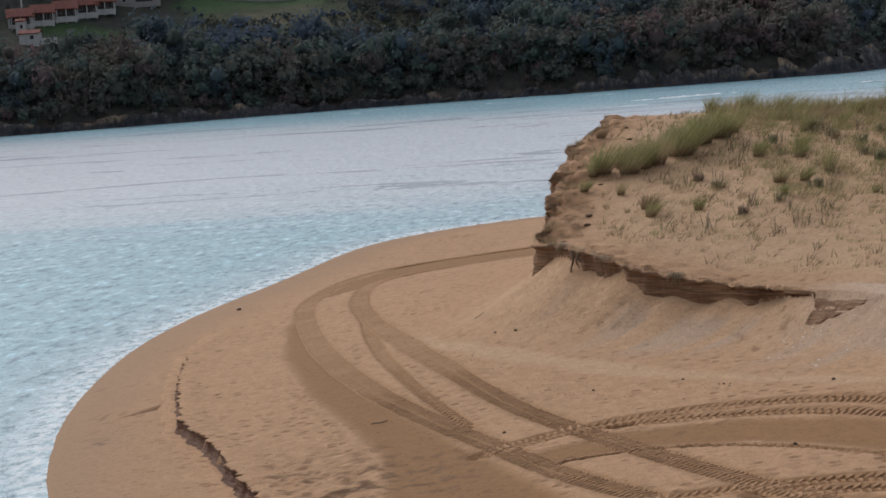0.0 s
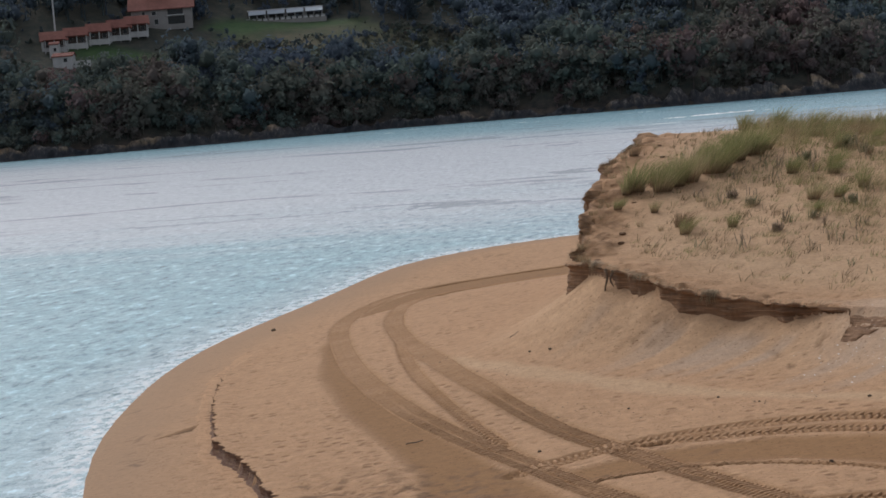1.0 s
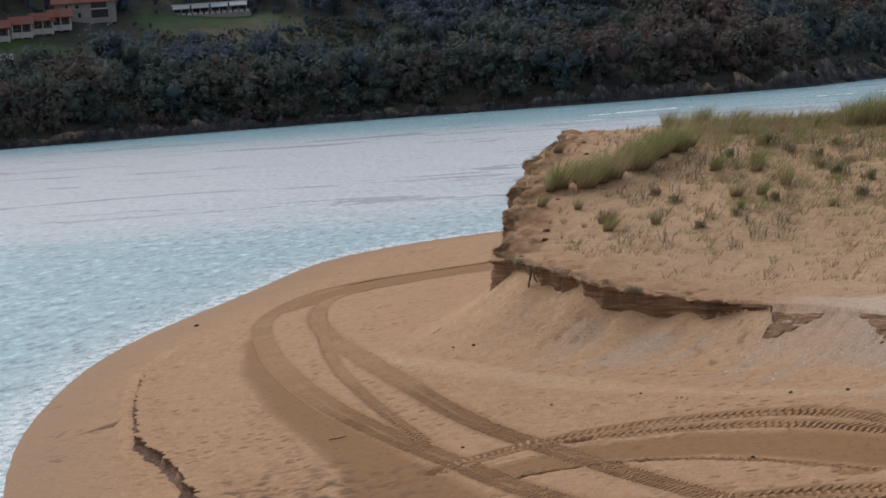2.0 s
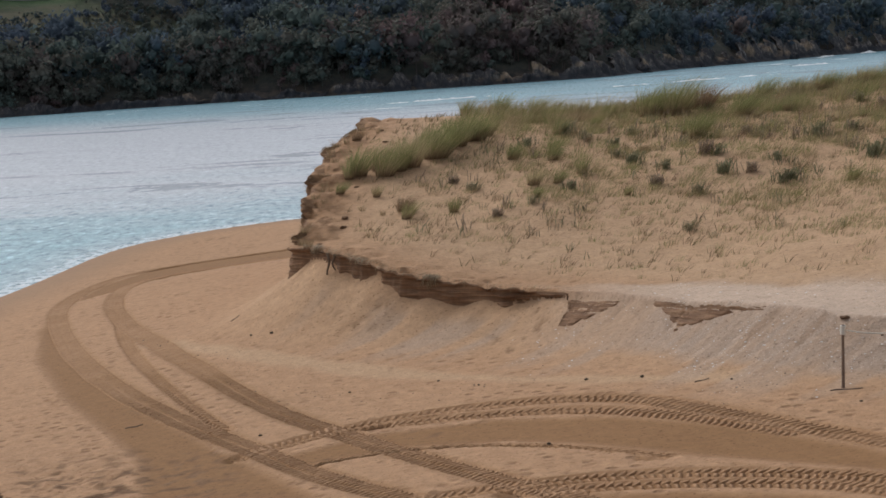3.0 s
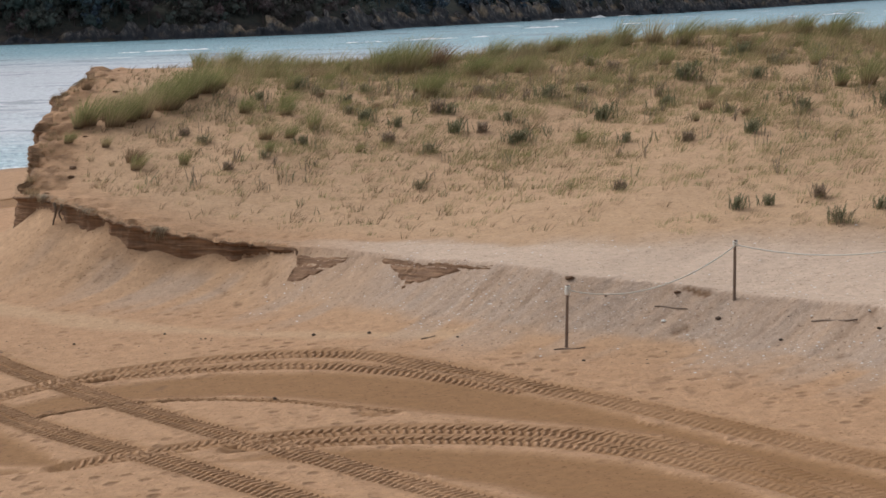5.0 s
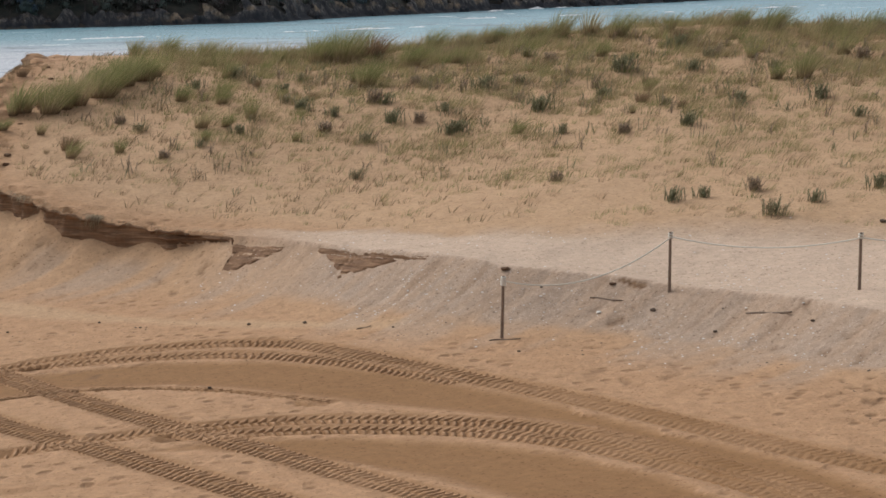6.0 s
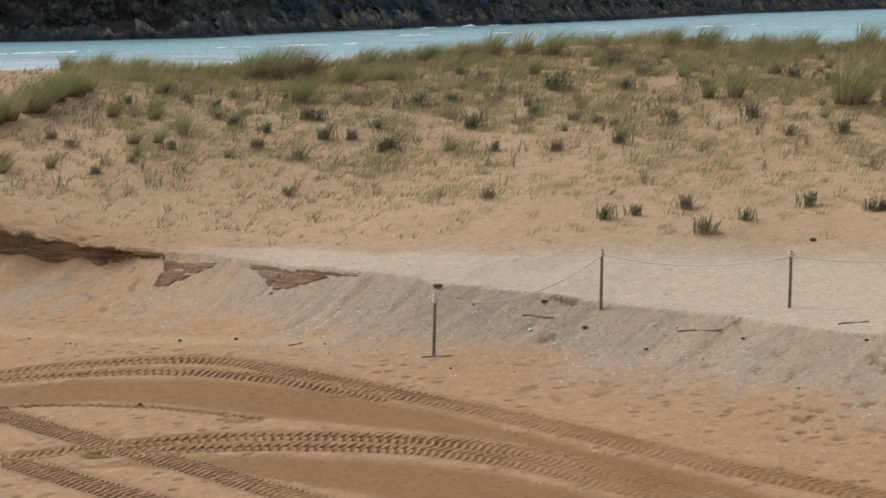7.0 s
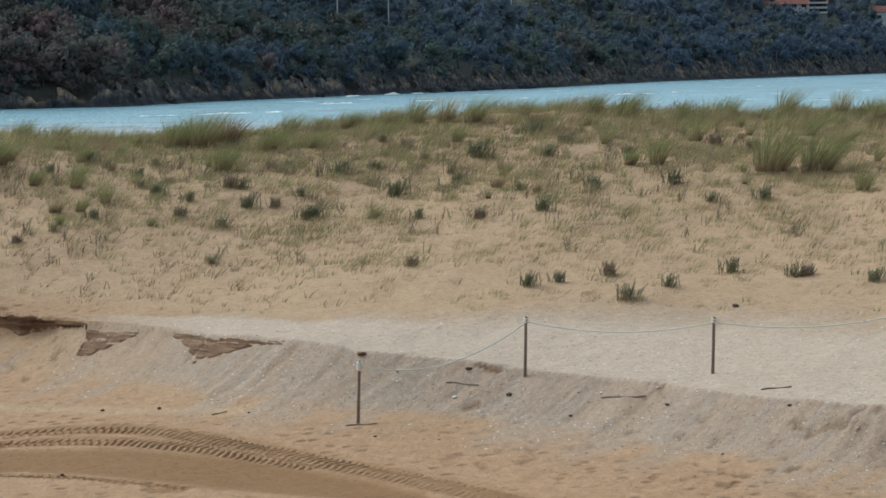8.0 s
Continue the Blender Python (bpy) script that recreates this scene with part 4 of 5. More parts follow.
DOME_AT = [(5.7, 90.3, 1.8), (6.7, 89.7, 1.8), (8.9, 87.4, 1.36), (6.8, 82.9, 1.21), (25.6, 75.7, 2.2), (27.0, 75.0, 2.1)]
for places, meshes, size, label, group in ((SWEEP_AT, CLUMPS, 0.86, "green marram grass clump bent by wind on dune sand", "marram clumps on the dune"),
                                           (SLOPE_AT, CLUMPS, 0.76, "olive marram clump standing alone in dune sand", "single marram clumps"),
                                           (CREST_AT, CLUMPS, 0.72, "straw-green marram clump on the dune top", "marram clumps on the dune top"),
                                           (DOME_AT, DOMES, 0.6, "large rounded marram clump arching downwind on the dune", "large marram clumps")):
    for k, (x, y, s) in enumerate(places):
        set_plant("marram_clump", meshes[k % len(meshes)], x - 0.2 * s, y, s * size, label, "grass clump", group)
for k in range(26):
    j = 1 + 3.3 * random.random()
    (ax, ay, az_, _), (bx, by, bz_, _) = LIP[int(j)], LIP[int(j) + 1]
    t = j - int(j)
    set_plant("marram_clump", SPARSE_CLUMP, ax + (bx - ax) * t + random.uniform(-0.1, 1) ** 2 * 2.6, ay + (by - ay) * t, random.uniform(0.2, 0.6), "withered brown tuft at the crumbling dune edge", "grass clump", "withered tufts at the edge")
for x, y, s in ((7.4, 90.6, 1.3), (-6.0, 84.6, 0.5), (-3.9, 75.3, 0.7), (19.2, 87, 0.8)):
    set_plant("marram_clump", BROWN_CLUMP, x, y, s, "withered brown grass clump on dune sand", "grass clump", "withered clumps on the dune")
for k in range(66):
    x = random.uniform(-1, 34)
    y = float(np.interp(x, [c[0] for c in CREST], [c[1] for c in CREST])) - 0.4 - random.uniform(0, 1) ** 1.4 * 17
    withered = k % 6 == 5
    set_plant("marram_clump", BROWN_CLUMP if withered else CLUMPS[k % 5], x, y, random.uniform(0.3, 0.62) * (0.8 if withered else 1),
              "small withered grass clump among the dune grass" if withered else "small green marram clump near the dune top", "grass clump", "small marram clumps")
SPURGE_AT = [(12.2, 77.6, 1.08), (8.7, 75.5, 0.67), (5.9, 74.7, 0.66), (4.6, 76.2, 0.57), (7.0, 77.3, 0.87), (10.7, 81.4, 1.0), (12.1, 81.6, 0.83), (7.9, 77.2, 0.5), (4.0, 79.3, 0.8), (8.9, 78.4, 0.5), (3.5, 80.3, 0.6), (6.6, 79.7, 0.8),
             (16.0, 82.2, 1.36), (18.9, 85.8, 1.0), (13.2, 86.8, 0.7), (13.8, 85.4, 0.7), (18.4, 81.1, 0.73), (21.3, 74.7, 0.87), (21.2, 80.2, 0.62), (25.0, 81.9, 0.86), (21.8, 71.8, 0.5), (18.7, 75.5, 0.7), (16.2, 75.8, 0.5), (14.1, 72.4, 0.5), (16.3, 72.6, 0.84),
             (23.5, 71.6, 0.75), (19.5, 83.0, 0.75), (25.9, 80.2, 0.84), (14.6, 78.8, 0.6), (12.3, 73.9, 0.4)]
SPURGE_LOW = [(5.2, 70.6, 0.5), (10.9, 66.6, 0.4), (13.5, 62.2, 0.64), (14.4, 62.4, 0.56), (15.6, 59.2, 0.92), (16.0, 62.8, 0.57), (17.1, 60.4, 0.5), (19.4, 62.1, 0.65), (20.7, 60.2, 0.8), (21.0, 60.1, 0.5), (22.5, 58.7, 0.63), (1.7, 76.4, 0.5), (0.4, 74.5, 0.4), (-0.8, 73.6, 0.4),
              (1.8, 84.9, 0.85), (0.3, 82.9, 0.52), (4.3, 84.7, 0.64), (8.4, 83.0, 0.52), (7.0, 79.5, 0.6), (3.5, 82.9, 0.52), (-1.6, 77.1, 0.58), (-2.3, 78.2, 0.4), (9.1, 75.8, 0.76), (5.0, 78.0, 0.5), (2.5, 83.9, 0.63)]
for k, (x, y, s) in enumerate(SPURGE_AT + SPURGE_LOW):
    set_plant("spurge", SPURGES[k % 4], x, y, 0.3 + 0.75 * s, "dark green spurge plant with upright stems in sand", "plant", "spurge plants on the dune")


def scatter(name, count, field, maker, mat, label, category):
    """Many small tufts in one mesh, set where the field is dense."""
    x, y = rng.uniform(-8, 36, count * 12), rng.uniform(47, 96, count * 12)
    z, _, sh, _, dune, _ = land(x, y)
    dl, _ = along(x, y, LIP)
    dc, _ = along(x, y, CREST)
    keep = dune & (sh < 0.3) & (rng.uniform(0, 1, len(x)) < field(x, y, dl, dc)) & (y < 93.5)
    x, y, z = x[keep][:count], y[keep][:count], z[keep][:count]
    vs, fs, ts, n = [], [], [], 0
    kinds = [maker(k) for k in range(8)]
    for k in range(len(x)):
        v, f, t = kinds[k % 8]
        a, s = rng.uniform(-0.5, 0.5), rng.uniform(0.6, 1.3)
        ca, sa = math.cos(a) * s, math.sin(a) * s
        vs.append(np.column_stack([v[:, 0] * ca - v[:, 1] * sa + x[k], v[:, 0] * sa + v[:, 1] * ca + y[k], v[:, 2] * s + z[k]]))
        fs.append(f + n)
        n += len(v)
        ts.append(np.full(len(v), np.clip(t + rng.normal(0, 0.17), 0, 0.85)))
    return tagged(new(name, plant_mesh(name, np.vstack(vs), np.vstack(fs), np.concatenate(ts), mat)), label, category, kind="stuff")


def tuft(count, spread, length, width, tone):
    def make(k):
        v, f = blades(rng, count, spread, length, width, (0.2 + 0.09 * k, -0.1 + 0.03 * k), 0.5, 2)
        return v, f, tone + 0.035 * (k - 4)
    return make


def patchy(x, y, size, seed):
    return smooth(-0.12, 0.2, lumps(x, y, size, seed, 2))


scatter("crest_grass", 820, lambda x, y, dl, dc: smooth(7, 0.5, dc) * smooth(-4, -0.5, x) * (0.04 + 0.96 * patchy(x, y, 1.6, 81)), tuft(50, 0.34, 0.7, 0.012, 0.36), MARRAM, "olive and straw marram grass along the dune top", "grass")
scatter("dune_tufts", 1350, lambda x, y, dl, dc: smooth(3, 9, dl) * smooth(20, 6, dc) * (0.15 + 0.85 * patchy(x, y, 1.3, 82)), tuft(34, 0.24, 0.38, 0.012, 0.42), MARRAM, "olive marram tufts with dark bases on the dune", "grass")
scatter("dune_grass", 4300, lambda x, y, dl, dc: smooth(1.5, 10, dl) * smooth(34, 10, dc + 0.1 * dl) * (0.25 + 0.75 * patchy(x, y, 2.6, 83)), tuft(20, 0.3, 0.29, 0.011, 0.40), MARRAM, "thin straw-green grass tufts scattered on sand", "grass")
scatter("dune_heath", 1500, lambda x, y, dl, dc: smooth(4, 10, dl) * smooth(18, 4, dc) * (0.3 + 0.7 * patchy(x, y, 1.7, 86)), tuft(18, 0.26, 0.26, 0.014, 0.52), MARRAM, "low brown and straw growth between the dune grass", "grass")
scatter("sparse_grass", 2200, lambda x, y, dl, dc: smooth(0.5, 3, dl) * (0.15 + 0.8 * patchy(x, y, 1.8, 85)), tuft(9, 0.16, 0.2, 0.013, 0.52), MARRAM, "short pale grass sprigs in bare sand", "grass")
scatter("dead_stems", 900, lambda x, y, dl, dc: smooth(0.8, 2.5, dl) * smooth(33, 20, dc) * smooth(13, 5, x + 0 * y) * (0.25 + 0.75 * patchy(x, y, 2.2, 89)), tuft(6, 0.12, 0.30, 0.018, 0.76), MARRAM, "brown dead stems standing in the dune sand", "stems")


def sprig(k):
    me = spurge_mesh(4 + k % 3, 0.3 + 0.08 * k, 11)
    v = np.zeros(len(me.vertices) * 3, np.float32)
    me.vertices.foreach_get("co", v)
    f = np.zeros(len(me.polygons) * 4, np.int32)
    me.loops.foreach_get("vertex_index", f)
    bpy.data.meshes.remove(me)
    return v.reshape(-1, 3) * (0.66 + 0.04 * k), f.reshape(-1, 4), 0.3 + 0.08 * k


scatter("dune_herbs", 900, lambda x, y, dl, dc: smooth(1.5, 7, dl) * smooth(28, 6, dc) * (0.25 + 0.75 * patchy(x, y, 2.4, 87)), sprig, DARK, "small dark sea spurge herbs dotted over the dune", "herbs")


# ---- posts and rope ----
def part(name, bm, mat, parent, label=""):
    """Link a bmesh as one mesh under a thing or a part."""
    me = bpy.data.meshes.new(name)
    bm.to_mesh(me)
    bm.free()
    me.materials.append(mat)
    for p in me.polygons:
        p.use_smooth = len(p.vertices) == 4 and mat in (WOOD, ROPE, ROOT)
    ob = new(name, me)
    ob.parent = parent
    return tagged(ob, label)


def tube(bm, path, radii, sides=8):
    """A round bent rod through places, capped."""
    rings = []
    for k, p in enumerate(path):
        a, b = Vector(path[max(k - 1, 0)]), Vector(path[min(k + 1, len(path) - 1)])
        q = (b - a).to_track_quat("Z", "Y")
        rings.append([bm.verts.new(Vector(p) + q @ Vector((math.cos(u) * radii[k], math.sin(u) * radii[k], 0))) for u in (2 * math.pi * i / sides for i in range(sides))])
    for r, s in zip(rings, rings[1:]):
        for i in range(sides):
            bm.faces.new((r[i], r[(i + 1) % sides], s[(i + 1) % sides], s[i]))
    bm.faces.new(rings[0][::-1])
    bm.faces.new(rings[-1])
    return bm


def post_shaft(h):
    path = [(0.004 * math.sin(0.7 * k), 0.003 * math.cos(0.6 * k), -0.4 + (h + 0.4) * k / 7) for k in range(8)]
    return tube(bmesh.new(), path, [0.043, 0.042, 0.041, 0.04, 0.039, 0.038, 0.036, 0.03], 10)


def knot(h, turns):
    path = [(0.05 * math.cos(k * 0.8) * (1 + 0.1 * math.sin(k)), 0.05 * math.sin(k * 0.8), h - (0.022 * turns + 0.08) * k / (turns * 8)) for k in range(turns * 8)]
    return tube(bmesh.new(), path, [0.022] * len(path), 5)


POSTS = [(7.3, 52.95, 1.5, 2.6), (11.45, 53.25, 1.46, 2.0), (15.45, 50.85, 1.35, 2.0), (20.4, 49.4, 1.4, 0.5)]
tops = []
for k, (px, py, h, lean) in enumerate(POSTS):
    thing = tagged(new("fence_post"), "thin weathered wooden post with rope tied near its top", "post", "rope fence posts")
    thing.matrix_world = pose(px, py, height_at(px, py), 0, lean, 0)
    part("shaft", post_shaft(h), WOOD, thing)
    part("rope_knot", knot(h - 0.02, 6 if k == 0 else 2), ROPE, thing, "pale rope wound round the post")
    tops.append(thing.matrix_world @ Vector((0.02, -0.03, h - 0.12)))
for a, b, sag in zip(tops, tops[1:], (0.5, 0.25, 0.3)):
    n = 24
    path = [a.lerp(b, k / n) - Vector((0, 0, 4 * sag * (k / n) * (1 - k / n))) for k in range(n + 1)]
    ob = part("barrier_rope", tube(bmesh.new(), path, [0.017] * (n + 1), 6), ROPE, None)
    tagged(ob, "pale rope sagging between two wooden posts", "rope", "barrier ropes")


# ---- driftwood, seaweed, shells ----
def stick(x, y, length, radius, turn, mat=WOOD, name="driftwood", label="thin brown driftwood stick lying on sand"):
    n = 9
    path = [(length * (k / n - 0.5), 0.025 * length * math.sin(k * 0.45), 0.01 * math.sin(k * 0.9)) for k in range(n + 1)]
    ob = part(name, tube(bmesh.new(), path, [radius * (1 - 0.5 * abs(k / n - 0.4)) for k in range(n + 1)], 7), mat, None)
    c, s = math.cos(radians(turn)) * length * 0.4, math.sin(radians(turn)) * length * 0.4
    z0, z1 = height_at(x - c, y - s), height_at(x + c, y + s)
    ob.matrix_world = pose(x, y, (z0 + z1) / 2 + radius * 0.6, 0, 0, turn) @ Matrix.Rotation(-math.atan2(z1 - z0, 0.8 * length), 4, "Y")
    return tagged(ob, label, "driftwood", "driftwood pieces")


stick(7.35, 52.75, 0.75, 0.018, -12)
for x, y, ln, r, a in ((13.2, 50.5, 1.3, 0.03, -50), (10.0, 53.75, 0.9, 0.022, -38), (4.2, 55.6, 0.4, 0.016, 20), (-10.6, 59.0, 0.5, 0.02, 30), (-9.4, 72.0, 0.4, 0.014, 50),
                       (16.2, 48.4, 0.7, 0.02, -4)):
    stick(x, y, ln, r, a)


def lump(name, x, y, size, mat, seed, label, category, group, flat=0.55):
    """An irregular crumpled lump that lies on the ground."""
    bm = bmesh.new()
    bmesh.ops.create_icosphere(bm, subdivisions=2, radius=1)
    for v in bm.verts:
        v.co *= 1 + 0.55 * noise.noise(v.co * 1.7 + Vector((seed, seed * 0.7, 0)))
        v.co.z *= flat
    ob = part(name, bm, mat, None)
    ob.matrix_world = pose(x, y, height_at(x, y) + size * flat * 0.45, 0, 0, seed * 40) @ Matrix.Diagonal((size, size * 0.8, size, 1))
    return tagged(ob, label, category, group)


for k, (x, y, s) in enumerate(((1.4, 57.6, 0.09), (2.8, 57.0, 0.10), (-2.5, 60.0, 0.07), (7.5, 51.5, 0.07), (-4.9, 60.0, 0.06), (4.9, 55.2, 0.06), (10.95, 52.75, 0.12), (13.9, 49.3, 0.08), (12.0, 50.8, 0.08),
                               (-7.9, 68.9, 0.09), (-8.6, 69.4, 0.08), (8.6, 55.0, 0.06), (16.0, 46.9, 0.08), (-6.9, 56.0, 0.08), (18.2, 57.8, 0.16), (20.6, 54.5, 0.09), (-1.4, 58.8, 0.06), (0.3, 50.9, 0.07))):
    lump("seaweed", x, y, s * 0.68, WEED, k + 1, "small dark clump of dried seaweed on sand", "seaweed", "seaweed clumps")
# dark lumps stand in for shaded holes in the bank edge
for k, (x, y, s) in enumerate(((7.85, 56.1, 0.13), (10.25, 54.2, 0.1))):
    lump("sod", x, y, s, SCARP, k + 31, "dark lump in place of a shaded hole at the bank edge", "clod", "dark clods", 0.35)
for k in range(12):
    j = 0.9 + 3.6 * random.random()
    (ax, ay, _, _), (bx, by, _, _) = LIP[int(j)], LIP[int(j) + 1]
    t = j - int(j)
    lump("sod", ax + (bx - ax) * t + random.uniform(0, 1) ** 2 * 2.0 + 0.35, ay + (by - ay) * t + random.uniform(-0.5, 0.5), random.choice((0.05, 0.07, 0.1, 0.13)), SCARP, k + 70, "brown crumbling sod at the eroded dune edge", "clod", "sods on the dune edge", random.uniform(0.3, 0.5))
lump("shell", 9.75, 53.4, 0.075, SHELL, 51, "large bleached white shell on the shelly bank", "shell", "", 0.4)


def shell_grit():
    """Bleached shells strewn over the bank, too many to count."""
    x, y = rng.uniform(-2, 22, 16000), rng.uniform(42, 66, 16000)
    z, _, sh, _, dune, _ = land(x, y)
    keep = (rng.uniform(0, 1, len(x)) < sh * np.where(dune, 0.25, 1.0) * (0.3 + patchy(x, y, 1.5, 91)))
    x, y, z = x[keep][:1500], y[keep][:1500], z[keep][:1500]
    a = np.arange(6) * math.pi / 3
    unit = np.vstack([np.column_stack([np.cos(a), 0.8 * np.sin(a), 0 * a]), [[0, 0, 0.5]]])
    tri = np.array([[i, (i + 1) % 6, 6] for i in range(6)])
    s = 0.014 + 0.03 * rng.uniform(0, 1, len(x)) ** 4
    v = unit[None] * s[:, None, None] + np.stack([x, y, z + 0.002], -1)[:, None]
    me = bpy.data.meshes.new("shell_grit")
    fill(me, v.reshape(-1, 3), (tri[None] + 7 * np.arange(len(x))[:, None, None]).reshape(-1, 3))
    me.materials.append(SHELL)
    return tagged(new("shell_grit", me), "bleached shell pieces strewn over the sandy bank", "shells", kind="stuff")


shell_grit()


def beach_debris():
    """Scraps of weed, bark and shell left by the tide along the foot of the bank."""
    t = rng.uniform(0, 1, 900)
    x = -13 + 33 * t
    y = np.interp(x, [-13, -6, 0, 5, 10, 20], [74, 60.5, 57.8, 54.5, 49.6, 41]) + rng.normal(0, 1, 900) * np.where(rng.uniform(0, 1, 900) < 0.5, 0.5, 2.2)
    keep = patchy(x, y, 1.3, 97) > rng.uniform(0.2, 1, 900)
    x, y = x[keep][:260], y[keep][:260]
    z = land(x, y)[0]
    a = np.arange(6) * math.pi / 3
    unit = np.vstack([np.column_stack([np.cos(a), 0.55 * np.sin(a), 0 * a - 0.1]), [[0.1, 0, 0.4]]])
    tri = np.array([[i, (i + 1) % 6, 6] for i in range(6)])
    s = 0.018 + 0.05 * rng.uniform(0, 1, len(x)) ** 3
    turn = rng.uniform(0, 3.14, len(x))
    v = unit[None] * s[:, None, None] * rng.uniform(0.6, 1.3, (len(x), 7, 1))
    v = np.stack([v[..., 0] * np.cos(turn)[:, None] - v[..., 1] * np.sin(turn)[:, None], v[..., 0] * np.sin(turn)[:, None] + v[..., 1] * np.cos(turn)[:, None], v[..., 2]], -1) + np.stack([x, y, z], -1)[:, None]
    me = bpy.data.meshes.new("beach_debris")
    fill(me, v.reshape(-1, 3), (tri[None] + 7 * np.arange(len(x))[:, None, None]).reshape(-1, 3))
    me.materials.append(WEED)
    return tagged(new("beach_debris", me), "small dark tide scraps scattered over the beach", "debris", kind="stuff")


beach_debris()
lump("stone", -23.4, 97.3, 0.14, ROOT, 61, "brown stone lying at the water's edge", "stone", "", 0.6)


def root(x, y, z, length, seed):
    path = [(0.05 * math.sin(k * 0.9 + seed), -0.04 * k * 0.3, -length * k / 7) for k in range(8)]
    ob = part("root", tube(bmesh.new(), path, [0.05 - 0.005 * k for k in range(8)], 7), ROOT, None)
    ob.location = (x, y, z)
    return tagged(ob, "dark dead root hanging from the dune edge", "root", "roots on the dune edge")


for k, (x, y, z, ln) in enumerate(((-6.15, 70.35, 4.35, 0.95), (-5.95, 70.25, 4.3, 0.5))):
    root(x, y, z, ln, k)


# ---- far shore: rocks, woods, houses ----
def rock_mesh(seed):
    bm = bmesh.new()
    bmesh.ops.create_icosphere(bm, subdivisions=3, radius=1)
    for v in bm.verts:
        n = v.co.normalized()
        r = 1 + 0.5 * noise.noise(n * 1.3 + Vector((seed * 3.1, 0, 0))) + 0.28 * noise.noise(n * 3.1 + Vector((0, seed * 2.3, 0)))
        r += 0.45 * abs(noise.noise(Vector((n.x * 5, n.y * 5, n.z * 1.5)) + Vector((seed, 0, 0)))) - 0.25 * abs(noise.noise(n * 4.5 + Vector((0, 0, seed))))
        r += 0.35 * abs(noise.noise(Vector((n.x * 9, n.y * 9, n.z * 2.5)) + Vector((0, seed, 0)))) - 0.15
        v.co = n * r
    me = bpy.data.meshes.new("shore_rock")
    bm.to_mesh(me)
    bm.free()
    me.materials.append(ROCK)
    return me


ROCKS = [rock_mesh(k) for k in range(6)]
bank_q, bank_d, bank_s = curve_through(BANK[1:-1], 1.0)


def shore_cliff(line, seed):
    """The jagged low cliff of slate along the far water: gullies, ribs and ledges."""
    q, d, s = curve_through(line, 0.6)
    keep = (q[:, 0] / q[:, 1] > -0.39) & (q[:, 0] / q[:, 1] < 0.46)
    q, d, s = q[keep], d[keep], s[keep]
    out = np.stack([d[:, 1], -d[:, 0]], -1)
    hs = hill(q[:, 0], q[:, 1])[1]
    q = q - out * -hs[:, None] * 0.9
    tall = np.interp(q[:, 0], [-220, -110, -60, -25, 60, 110, 300, 600], [2.2, 2.6, 2.4, 4.6, 4.8, 7.0, 9.0, 10.0])
    tall = tall * np.clip(0.95 + 0.9 * lumps(s, s * 0, 26, seed, 2) + 1.5 * lumps(s, s * 0, 3.6, seed + 7, 3), 0.25, 1.9)
    rows = []
    for v in np.linspace(0, 1, 16):
        rib = 2.2 * np.abs(lumps(s + 1.5 * v, s * 0 + 0.6 * v, 4.5, seed + 1, 2)) + 2.4 * np.abs(lumps(s - 1.2 * v, s * 0 + v, 2.0, seed + 2, 2))
        ledge = 0.8 * lumps(s * 0.2, tall * v * 3, 3.0, seed + 3, 3)
        set_back = tall * (0.5 * v + 0.3 * smooth(0.0, 0.25, v)) - 2.4 + 3.2 * rib * (0.4 + 0.6 * v) + ledge
        p = q - out * set_back[:, None]
        rows.append(np.column_stack([p, -0.6 + (tall + 0.6) * v + 0.9 * lumps(s, s * 0 + v, 3.0, seed + 4, 3) * v - 0.5 * (v == 1)]))
    co = np.stack(rows, 1)
    n, k = co.shape[:2]
    i = np.arange(n * k).reshape(n, k)
    me = bpy.data.meshes.new("shore_cliff")
    fill(me, co.reshape(-1, 3), np.stack([i[:-1, :-1], i[1:, :-1], i[1:, 1:], i[:-1, 1:]], -1).reshape(-1, 4), True)
    me.materials.append(ROCK)
    return tagged(new("shore_cliff", me), "jagged dark slate cliff with ochre patches along the far water", "cliff", kind="structure")


shore_cliff(BANK[1:-1], 301)
for k in range(420):
    j = rng.integers(0, len(bank_q))
    x, y = bank_q[j] + rng.normal(0, 2.0, 2) - np.array([-bank_d[j, 1], bank_d[j, 0]]) * rng.uniform(-9 - (12 if bank_q[j][0] > 200 else 0), 2)
    if not -0.36 < x / y < 0.43:
        continue
    amount = float(np.interp(x, [-220, -60, -30, 0, 500], [0.35, 0.35, 0.6, 0.7, 0.8]))
    if rng.uniform() > amount:
        continue
    hz, hs = (float(q[0]) for q in hill(np.array([x]), np.array([y])))
    if hs < -3 or hs > np.interp(x, [150, 300], [9, 24]):
        continue
    far = math.hypot(x, y) / 600
    size = rng.uniform(0.5, 2.1) * far ** 0.6 * (0.6 + 0.4 * amount)
    ob = tagged(new("shore_rock", ROCKS[k % 6]), "dark jagged rock at the wooded water's edge", "rock", "rocks along the far shore")
    ob.matrix_world = pose(x, y, max(hz, 0) + size * 0.2, rng.uniform(-15, 15), rng.uniform(-15, 15), rng.uniform(0, 360)) @ Matrix.Diagonal((size * rng.uniform(0.6, 1.3), size, size * rng.uniform(0.7, 1.6), 1))


